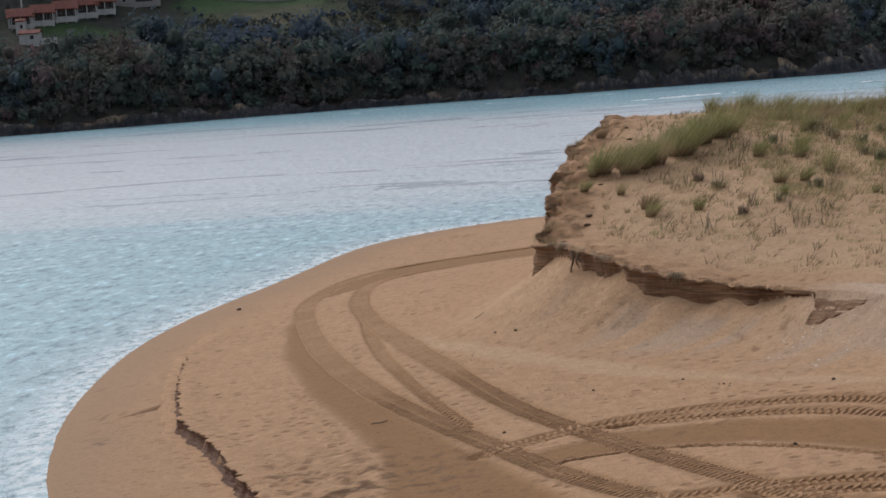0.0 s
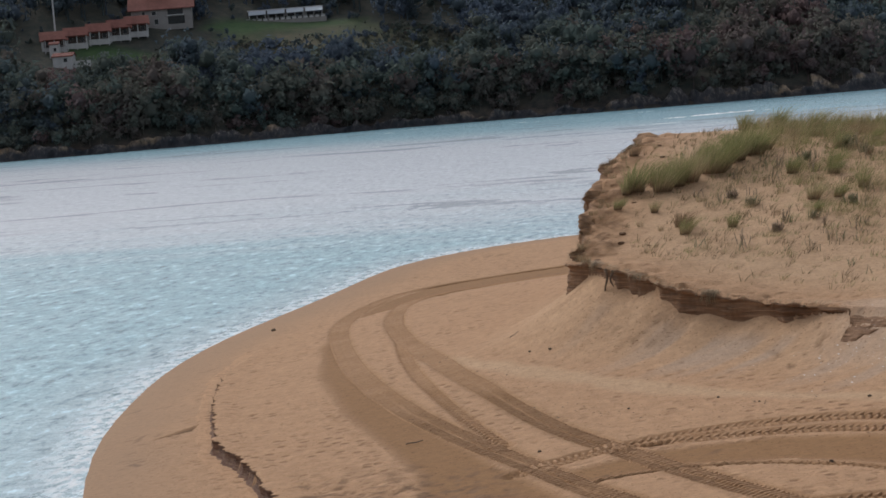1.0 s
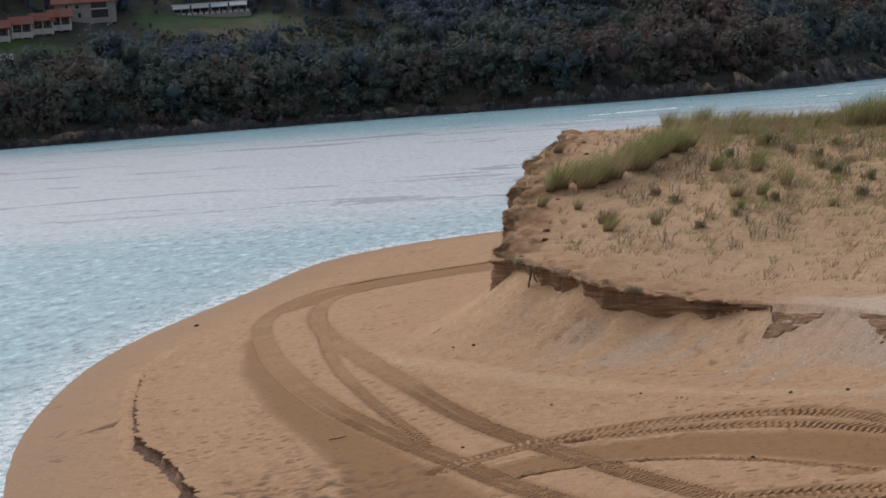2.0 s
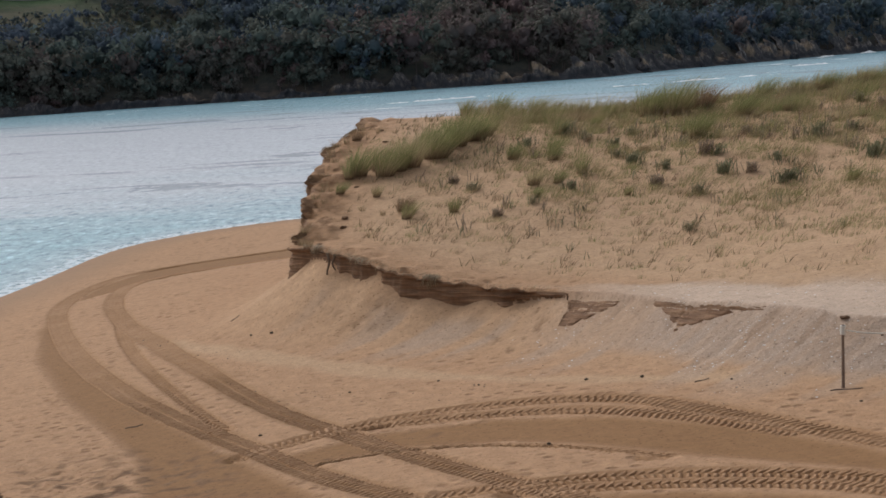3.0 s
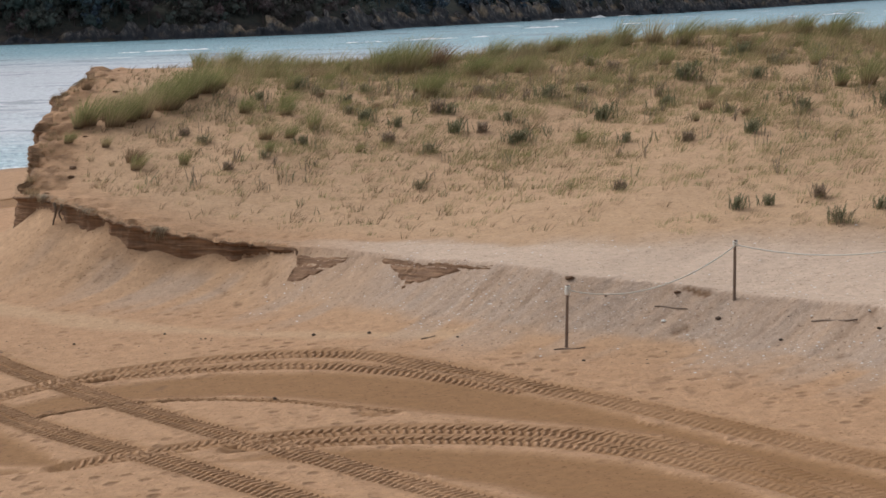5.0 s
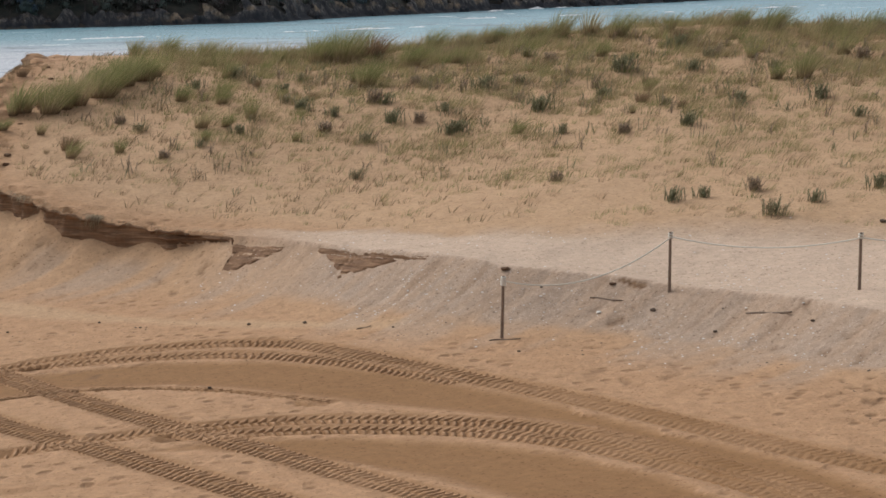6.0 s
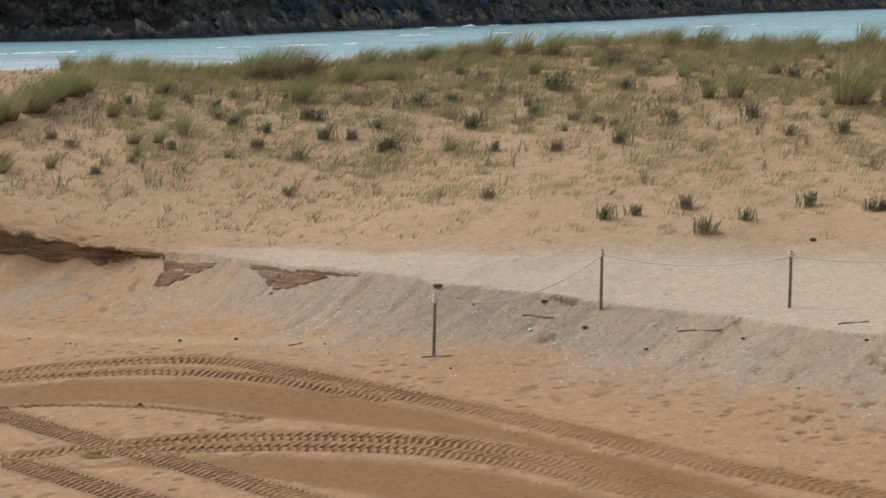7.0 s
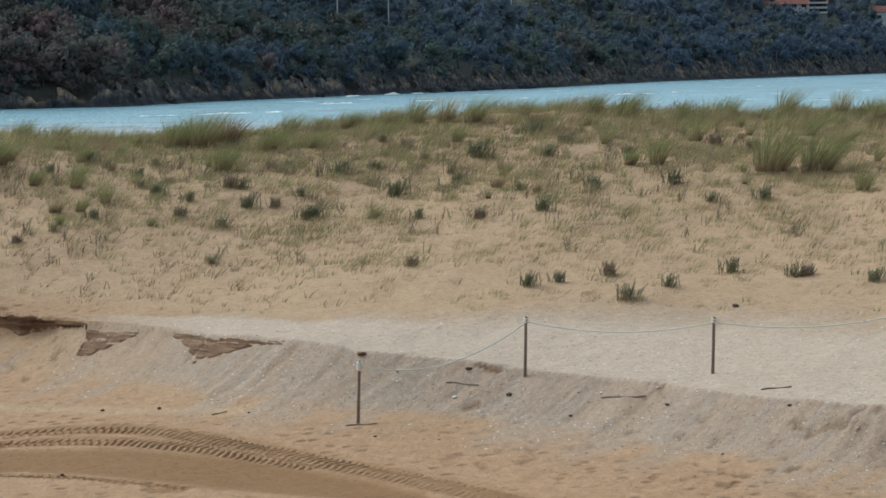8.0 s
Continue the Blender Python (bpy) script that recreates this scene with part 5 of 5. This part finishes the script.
def surf(line, seed, tall, label):
    """Broken white water along a line on the sea: a ragged low ridge of foam in short lengths."""
    q, d, s = curve_through(line, 0.5)
    out = np.stack([d[:, 1], -d[:, 0]], -1)
    h = tall * np.clip(3.0 * lumps(s, s * 0, 9.0, seed, 3) + 0.2, 0, 1.2) * (0.5 + 1.2 * np.abs(lumps(s, s * 0, 1.2, seed + 1, 2)))
    rows = [np.column_stack([q + out * (a * (0.6 + h) + 1.5 * lumps(s, s * 0, 6, seed + 2))[:, None], h * b - 0.12]) for a, b in ((-1.6, 0.0), (-0.7, 0.7), (0.0, 1.0), (0.6, 0.6), (1.4, 0.1), (2.6, 0.0))]
    co = np.stack(rows, 1)
    n, k = co.shape[:2]
    i = np.arange(n * k).reshape(n, k)
    me = bpy.data.meshes.new("surf")
    fill(me, co.reshape(-1, 3), np.stack([i[:-1, :-1], i[1:, :-1], i[1:, 1:], i[:-1, 1:]], -1).reshape(-1, 4))
    me.materials.append(FOAM)
    return tagged(new("surf", me), label, "surf", kind="stuff")


surf([(-48, 454), (-30, 456), (-12, 462), (4, 478), (20, 482), (40, 492), (60, 505)], 311, 0.5, "thin line of white breakers out on the water")
surf([(96, 715), (130, 765), (164, 822), (186, 868), (215, 925), (240, 955)], 321, 0.9, "white surf breaking along the foot of the cliff")
surf([(72, 587), (110, 610), (150, 635), (200, 690)], 331, 0.5, "thin line of white breakers out on the water")

HOUSES = [(-203.9, 617.2), (-198.7, 622), (-193.1, 625.4), (-188.5, 629.9), (-184.8, 634.6), (-179.7, 641.3), (-172, 645), (-146.5, 658.4), (-154, 656), (-138, 660), (-197.8, 607.1), (474, 1379.8), (460, 1375), (488, 1385), (555.9, 1440.4)]


def wood_mesh(count):
    """A far wood: every tree a tapered trunk, uneven crown lobes and many small leaf clumps that hug them."""
    ico = bmesh.new()
    bmesh.ops.create_icosphere(ico, subdivisions=1, radius=1)
    iv = np.array([v.co[:] for v in ico.verts])
    it = np.array([[v.index for v in f.verts] for f in ico.faces])
    ico.free()
    total = count * 3
    az, u = rng.uniform(-0.385, 0.46, total), np.where(rng.uniform(0, 1, total) < 0.2, rng.uniform(0, 0.07, total), rng.uniform(0, 1, total))
    ratio = bank_q[:, 0] / bank_q[:, 1]
    q = bank_q[[int(np.argmin(np.abs(ratio - a))) for a in az]]
    far = np.hypot(q[:, 0], q[:, 1])
    xy = q * (1 + (3 + u * 185 * (far / 600) ** 1.0) / far)[:, None] + rng.normal(0, 3, (total, 2))
    # low bracken packed close on the open slope comes first
    bush = 900
    cx, cy, rx, ry = np.array(SCRUB)[rng.choice(len(SCRUB), bush, p=(0.75, 0.25))].T
    turn, out = rng.uniform(0, 2 * math.pi, bush), np.sqrt(rng.uniform(0, 1, bush))
    xy[:bush] = np.column_stack([cx + rx * out * np.cos(turn), cy + ry * out * np.sin(turn)])
    x, y = xy.T
    hz, hs = hill(x, y)
    near = np.min([np.hypot(x - a, (y - b + 8) * np.where(y < b, 0.55, 1.0)) for a, b in HOUSES], axis=0)
    g, low = lawn(x, y), lawn(x, y, SCRUB)
    keep = np.flatnonzero((hs > np.where(x > -35, 5.0, 3.0)) & (near > 4.5) & (rng.uniform(0, 1, total) > g * 0.85))[:count]
    tall = rng.uniform(5.0, 12, total) * (far / 600) ** 0.35 * np.where(hs < 10, 0.5, 1.0) * (1 - 0.6 * g) * (1 - 0.72 * low)
    front = np.min([np.where(y < b + 3, np.hypot((x - a) * 0.8, (y - b) * 0.5), 99) for a, b in HOUSES], axis=0)
    tall = np.where(front < 12, np.minimum(tall, rng.uniform(1.2, 2.6, total)), np.where(near < 12, np.minimum(tall, 4.0), tall))
    patch = lumps(x, y, 38, 95, 2)
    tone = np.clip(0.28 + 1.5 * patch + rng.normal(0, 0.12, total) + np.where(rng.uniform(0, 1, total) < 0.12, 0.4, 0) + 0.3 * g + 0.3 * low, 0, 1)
    # farther trees shift to bluer tones, painting distance haze into their leaves
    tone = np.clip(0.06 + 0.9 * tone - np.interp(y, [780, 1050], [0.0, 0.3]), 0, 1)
    tall[:bush] = np.minimum(tall[:bush], rng.uniform(0.9, 2.4, bush)) * np.where(front[:bush] < 22, 0.5, 1.0)
    tone[:bush] = np.clip(rng.normal(0.52, 0.1, bush), 0, 1)
    vs, fs, ts, n = [], [], [], 0
    for k in keep:
        h, r = tall[k], tall[k] * rng.uniform(0.36, 0.56)
        c = np.array([x[k], y[k], hz[k] + h - 0.8 * r])
        b = 3
        lobes = c + rng.normal(0, 0.5, (b, 3)) * r * (1, 1, 0.75)
        size = r * rng.uniform(0.34, 0.56, b)
        # the shaded inner mass of each lobe
        vs.append((lobes[:, None] + iv[None] * (size[:, None, None] * rng.uniform(0.5, 0.95, (b, len(iv), 1)))).reshape(-1, 3))
        fs.append((it[None] + n + len(iv) * np.arange(b)[:, None, None]).reshape(-1, 3))
        n += b * len(iv)
        m = 115
        w = rng.integers(0, b, m)
        d = rng.normal(0, 1, (m, 3))
        d[:, 2] += 0.25
        d /= np.linalg.norm(d, axis=1)[:, None]
        p = lobes[w] + d * (size[w] * rng.uniform(0.62, 1.75, m))[:, None]
        f = d + rng.normal(0, 0.6, (m, 3))
        t1 = np.cross(f, rng.normal(0, 1, (m, 3)))
        t1 /= np.linalg.norm(t1, axis=1)[:, None]
        t2 = np.cross(f, t1)
        sz = rng.uniform(0.11, 0.24, (m, 1)) * r ** 0.7
        vs.append(np.stack([p - t1 * sz - t2 * sz * 0.6, p + t1 * sz - t2 * sz * 0.5, p + t2 * sz], 1).reshape(-1, 3))
        fs.append((n + 3 * np.arange(m))[:, None] + np.array([0, 1, 2]))
        n += 3 * m
        w = 0.035 * h
        vs.append(np.array([[x[k] - w, y[k], hz[k] - 1], [x[k] + w, y[k], hz[k] - 1], [x[k], y[k] - w, hz[k] - 1], [x[k], y[k], hz[k] + h * 0.7]]))
        fs.append(np.array([[0, 2, 3], [2, 1, 3], [1, 0, 3]]) + n)
        n += 4
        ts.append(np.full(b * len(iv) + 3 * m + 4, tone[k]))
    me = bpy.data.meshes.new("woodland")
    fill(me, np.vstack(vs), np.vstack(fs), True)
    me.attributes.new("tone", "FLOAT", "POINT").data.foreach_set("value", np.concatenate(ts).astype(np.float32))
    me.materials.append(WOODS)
    return tagged(new("woodland", me), "dark mixed evergreen and bare autumn wood on the hillside", "woods", kind="stuff")


wood_mesh(4500)


def bare_tree(x, y, h, lean, seed):
    """A leafless pale tree with a leaning trunk and forked limbs."""
    thing = tagged(new("bare_tree"), "leafless pale tree leaning out of the dark wood", "tree", "bare trees in the wood")
    thing.location = (x, y, float(hill(np.array([x]), np.array([y]))[0][0]))
    r = random.Random(seed)
    path = [(lean * h * (k / 6) ** 1.3, 0.0, -0.5 + (h + 0.5) * k / 6) for k in range(7)]
    part("trunk", tube(bmesh.new(), path, [0.30 - 0.035 * k for k in range(7)], 7), TWIG, thing)
    for k in range(5):
        a = path[2 + k % 4]
        dx, dz = r.uniform(-1, 1) * h * 0.28, h * r.uniform(0.18, 0.34)
        limb = [(a[0] + dx * t, r.uniform(-0.3, 0.3) * t, a[2] + dz * t ** 0.8) for t in (0, 0.35, 0.7, 1)]
        part("limb", tube(bmesh.new(), limb, [0.14, 0.11, 0.08, 0.04], 5), TWIG, thing)


for k, (x, y, h, lean) in enumerate(((-171, 574, 7, 0.35), (-158, 577, 9, 0.2), (-80, 612, 8, 0.05), (-150, 592, 8, -0.2), (20, 640, 6, -0.3), (118, 775, 8, -0.5), (-60, 625, 9, 0.1))):
    bare_tree(x, y - 2, h, lean, k)


def box(bm, x0, x1, y0, y1, z0, z1):
    v = [bm.verts.new((x, y, z)) for z in (z0, z1) for x, y in ((x0, y0), (x1, y0), (x1, y1), (x0, y1))]
    for f in ((0, 3, 2, 1), (4, 5, 6, 7), (0, 1, 5, 4), (1, 2, 6, 5), (2, 3, 7, 6), (3, 0, 4, 7)):
        bm.faces.new([v[i] for i in f])
    return bm


def gable(bm, w, d, z, rise, over, thick=0.25):
    """A pitched roof with its ridge along x, with eaves and thickness."""
    a, b = w / 2 + over, d / 2 + over
    low = z - over * rise / (d / 2)
    prof = [(-b, low), (0, z + rise), (b, low), (b, low - thick), (0, z + rise - thick), (-b, low - thick)]
    l = [bm.verts.new((-a, y, q)) for y, q in prof]
    r = [bm.verts.new((a, y, q)) for y, q in prof]
    for i in range(6):
        bm.faces.new((l[i], l[(i + 1) % 6], r[(i + 1) % 6], r[i]))
    bm.faces.new((l[0], l[1], l[4], l[5])[::-1]), bm.faces.new((l[1], l[2], l[3], l[4])[::-1])
    bm.faces.new((r[0], r[1], r[4], r[5])), bm.faces.new((r[1], r[2], r[3], r[4]))
    bmesh.ops.recalc_face_normals(bm, faces=bm.faces)
    return bm


def window_part(thing, x, y, z, w, h):
    """A framed window in a wall that faces -y."""
    fr = part("window", box(bmesh.new(), x - w / 2 - 0.1, x + w / 2 + 0.1, y - 0.06, y + 0.1, z - 0.1, z + h + 0.1), WHITE, thing, "pale window frame")
    part("pane", box(bmesh.new(), x - w / 2, x + w / 2, y - 0.08, y - 0.01, z, z + h), GLASS, fr, "dark glass pane")


def house(x, y, z, turn, w, d, h, rise, wall, label, windows, over=0.6):
    thing = tagged(new("house"), label, "house")
    thing.matrix_world = pose(x, y, z, 0, 0, turn)
    bm = box(bmesh.new(), -w / 2, w / 2, -d / 2, d / 2, -1.6, h)
    # gable ends
    for sx in (-w / 2 + 0.01, w / 2 - 0.01):
        bm.faces.new([bm.verts.new((sx, -d / 2, h)), bm.verts.new((sx, d / 2, h)), bm.verts.new((sx, 0, h + rise * 0.97))])
    part("wall", bm, wall, thing)
    part("roof", gable(bmesh.new(), w, d, h, rise, over), ROOF, thing, "weathered red tile roof")
    for wx_, wz, ww, wh in windows:
        window_part(thing, wx_, -d / 2, wz, ww, wh)
    return thing


def on_hill(x, y):
    return float(hill(np.array([x]), np.array([y]))[0][0])


# the large two-storey house
big = house(-179.7, 643.3, 34.2, 13, 17.5, 10, 5.2, 3.6, STONE, "large two-storey stone house with a red tile roof", [(-5.2, 2.9, 0.9, 1.1), (-2.2, 2.9, 1.2, 1.1), (-5.0, 0.2, 1.1, 1.5), (-1.6, 0.2, 1.1, 1.5)], 0.9)
part("balcony", box(bmesh.new(), 1.6, 6.4, -6.0, -4.9, 2.4, 2.65), WHITE, big, "pale balcony slab")
# dark glass slabs on the wall stand in for the shade of openings
part("balcony_shade", box(bmesh.new(), 1.8, 6.2, -5.07, -4.95, 2.7, 4.8), GLASS, big, "dark slab as the shade of a deep balcony opening")
part("ground_floor_shade", box(bmesh.new(), 1.8, 6.6, -5.07, -4.95, 0.0, 2.2), GLASS, big, "dark slab as the shade of a ground floor opening")
part("chimney", box(bmesh.new(), 0.2, 1.0, -1.4, -0.6, 7.0, 9.4), WHITE, big, "white chimney")
# the row of small houses stepping down the slope
for k, (x, y) in enumerate(((-204.6, 617.2), (-199.2, 621), (-193.6, 624.4), (-188.8, 628.9), (-184.6, 632.6))):
    z = 29.6 + 0.75 * k
    c = house(x, y, z, 20, 6.2 if k else 7.0, 6, 2.3, 2.3, WHITE, "small white bungalow with a red tile roof and porch", [(-1.8, 0.9, 1.1, 1.0), (1.5, 0.3, 1.0, 1.7)], 0.5)
    for px in (-2.6, 0.0, 2.6):
        part("porch_post", box(bmesh.new(), px - 0.12, px + 0.12, -4.4, -4.16, -2, 2.0), WHITE, c)
    part("porch_roof", box(bmesh.new(), -3.1, 3.1, -4.7, -2.9, 2.0, 2.18), ROOF, c, "red porch roof")
    # a dark sheet across the front paints the porch's shade
    part("porch_shade", box(bmesh.new(), -2.9, 2.9, -3.06, -2.99, 0, 2.0), PORCH, c, "deep shaded porch front")
white = house(-198.6, 606.6, 24.2, 8, 5.5, 5, 2.6, 0.9, WHITE, "small white hut with a low roof among trees", [(0.8, 0.8, 1.0, 1.0)], 0.3)
part("steps_wall", box(bmesh.new(), 2.9, 7.5, -1.4, -0.9, -1.5, 0.9), WHITE, white, "white stair wall")
hut = house(-202.6, 611.5, 27.5, 8, 2.6, 3, 3.0, 0.6, WHITE, "narrow white outbuilding among trees", [(0.3, 0.8, 0.7, 1.0)], 0.2)

# the terrace pavilion with its awnings
pav = tagged(new("pavilion"), "long terrace pavilion with pale blue awnings and white tables", "pavilion")
pav.matrix_world = pose(-146.0, 659.0, 33.2, 0, 0, 12)
part("deck", box(bmesh.new(), -12.5, 11.5, -4, 6, -4, 0.1), STONE, pav, "pale terrace deck")
part("wall", box(bmesh.new(), -11.5, 10.5, 2.0, 6.0, 0.1, 3.2), STONE, pav, "shaded back wall")
part("flat_roof", box(bmesh.new(), -11.8, 10.8, 1.6, 6.3, 3.2, 3.6), WHITE, pav, "white roof edge")
for k in range(4):
    x0 = -11.4 + 5.6 * k
    bm = bmesh.new()
    v = [bm.verts.new(p) for p in ((x0, -2.6, 2.15), (x0 + 5.1, -2.6, 2.15), (x0 + 5.1, 1.6, 3.3), (x0, 1.6, 3.3), (x0, -2.6, 1.95), (x0 + 5.1, -2.6, 1.95), (x0 + 5.1, 1.6, 3.1), (x0, 1.6, 3.1))]
    for f in ((0, 1, 2, 3), (7, 6, 5, 4), (0, 4, 5, 1), (1, 5, 6, 2), (2, 6, 7, 3), (3, 7, 4, 0)):
        bm.faces.new([v[i] for i in f])
    part("awning", bm, AWNING, pav, "sloping pale blue awning")
    part("glazing", box(bmesh.new(), x0, x0 + 5.1, 1.9, 1.98, 0.2, 2.9), GLASS, pav, "dark glazed front")
    for px in (x0 + 0.2, x0 + 2.5, x0 + 4.9):
        part("awning_post", box(bmesh.new(), px - 0.06, px + 0.06, -2.55, -2.43, 0.1, 2.0), WHITE, pav)
for k in range(14):
    tx, ty = -11.6 + 1.7 * k, -3.3
    tb = tagged(new("terrace_table"), "small white terrace table at the deck edge", "table", "terrace tables")
    tb.matrix_world = pav.matrix_world @ pose(tx, ty, 0.1)
    part("tabletop", box(bmesh.new(), -0.65, 0.65, -0.5, 0.5, 0.66, 0.74), WHITE, tb)
    part("leg", box(bmesh.new(), -0.1, 0.1, -0.1, 0.1, 0, 0.66), WHITE, tb)
    part("skirt", box(bmesh.new(), -0.6, 0.6, -0.45, 0.45, 0.05, 0.5), WHITE, tb, "white cloth side")

# the hotel above the outer shore, and its neighbour
hotel = house(474, 1382, on_hill(474, 1380) + 1.5, -14, 40, 22, 6, 6, WHITE, "wide white hotel with a red roof on the wooded slope", [(-12, 3, 3, 2), (-6, 3, 3, 2), (0, 3, 3, 2), (6, 3, 3, 2)], 1.5)
for z in (-1.0, 2.2, 5.2):
    part("balcony", box(bmesh.new(), 9, 20.5, -14.0, -10.8, z, z + 1.1), WHITE, hotel, "white balcony front")
    # dark slab on the wall for the shade behind the balcony
    part("balcony_shade", box(bmesh.new(), 9.5, 20, -11.1, -10.9, z + 1.1, z + 3.0), GLASS, hotel, "dark slab as the shade of a balcony opening")
house(560, 1443, on_hill(556, 1440), -16, 18, 12, 10, 4, WHITE, "pale house half hidden by trees", [(-5, 5, 3, 2.5), (2, 5, 3, 2.5)])


def lamp_post(x, y, h):
    thing = tagged(new("street_lamp"), "tall pale lamp pole on the wooded slope", "lamp pole", "poles on the slope")
    thing.location = (x, y, on_hill(x, y))
    part("pole", tube(bmesh.new(), [(0, 0, -1), (0, 0, h * 0.5), (0, 0, h)], [0.28, 0.24, 0.2], 8), WHITE, thing)
    part("lamp_head", tube(bmesh.new(), [(-0.1, 0, h), (1.2, -0.3, h + 0.15)], [0.22, 0.16], 6), WHITE, thing)


for x, y, h in ((107.6, 814.9, 13), (133.6, 862.2, 14), (220.3, 1045, 15), (-205.5, 622, 13)):
    lamp_post(x, y, h)
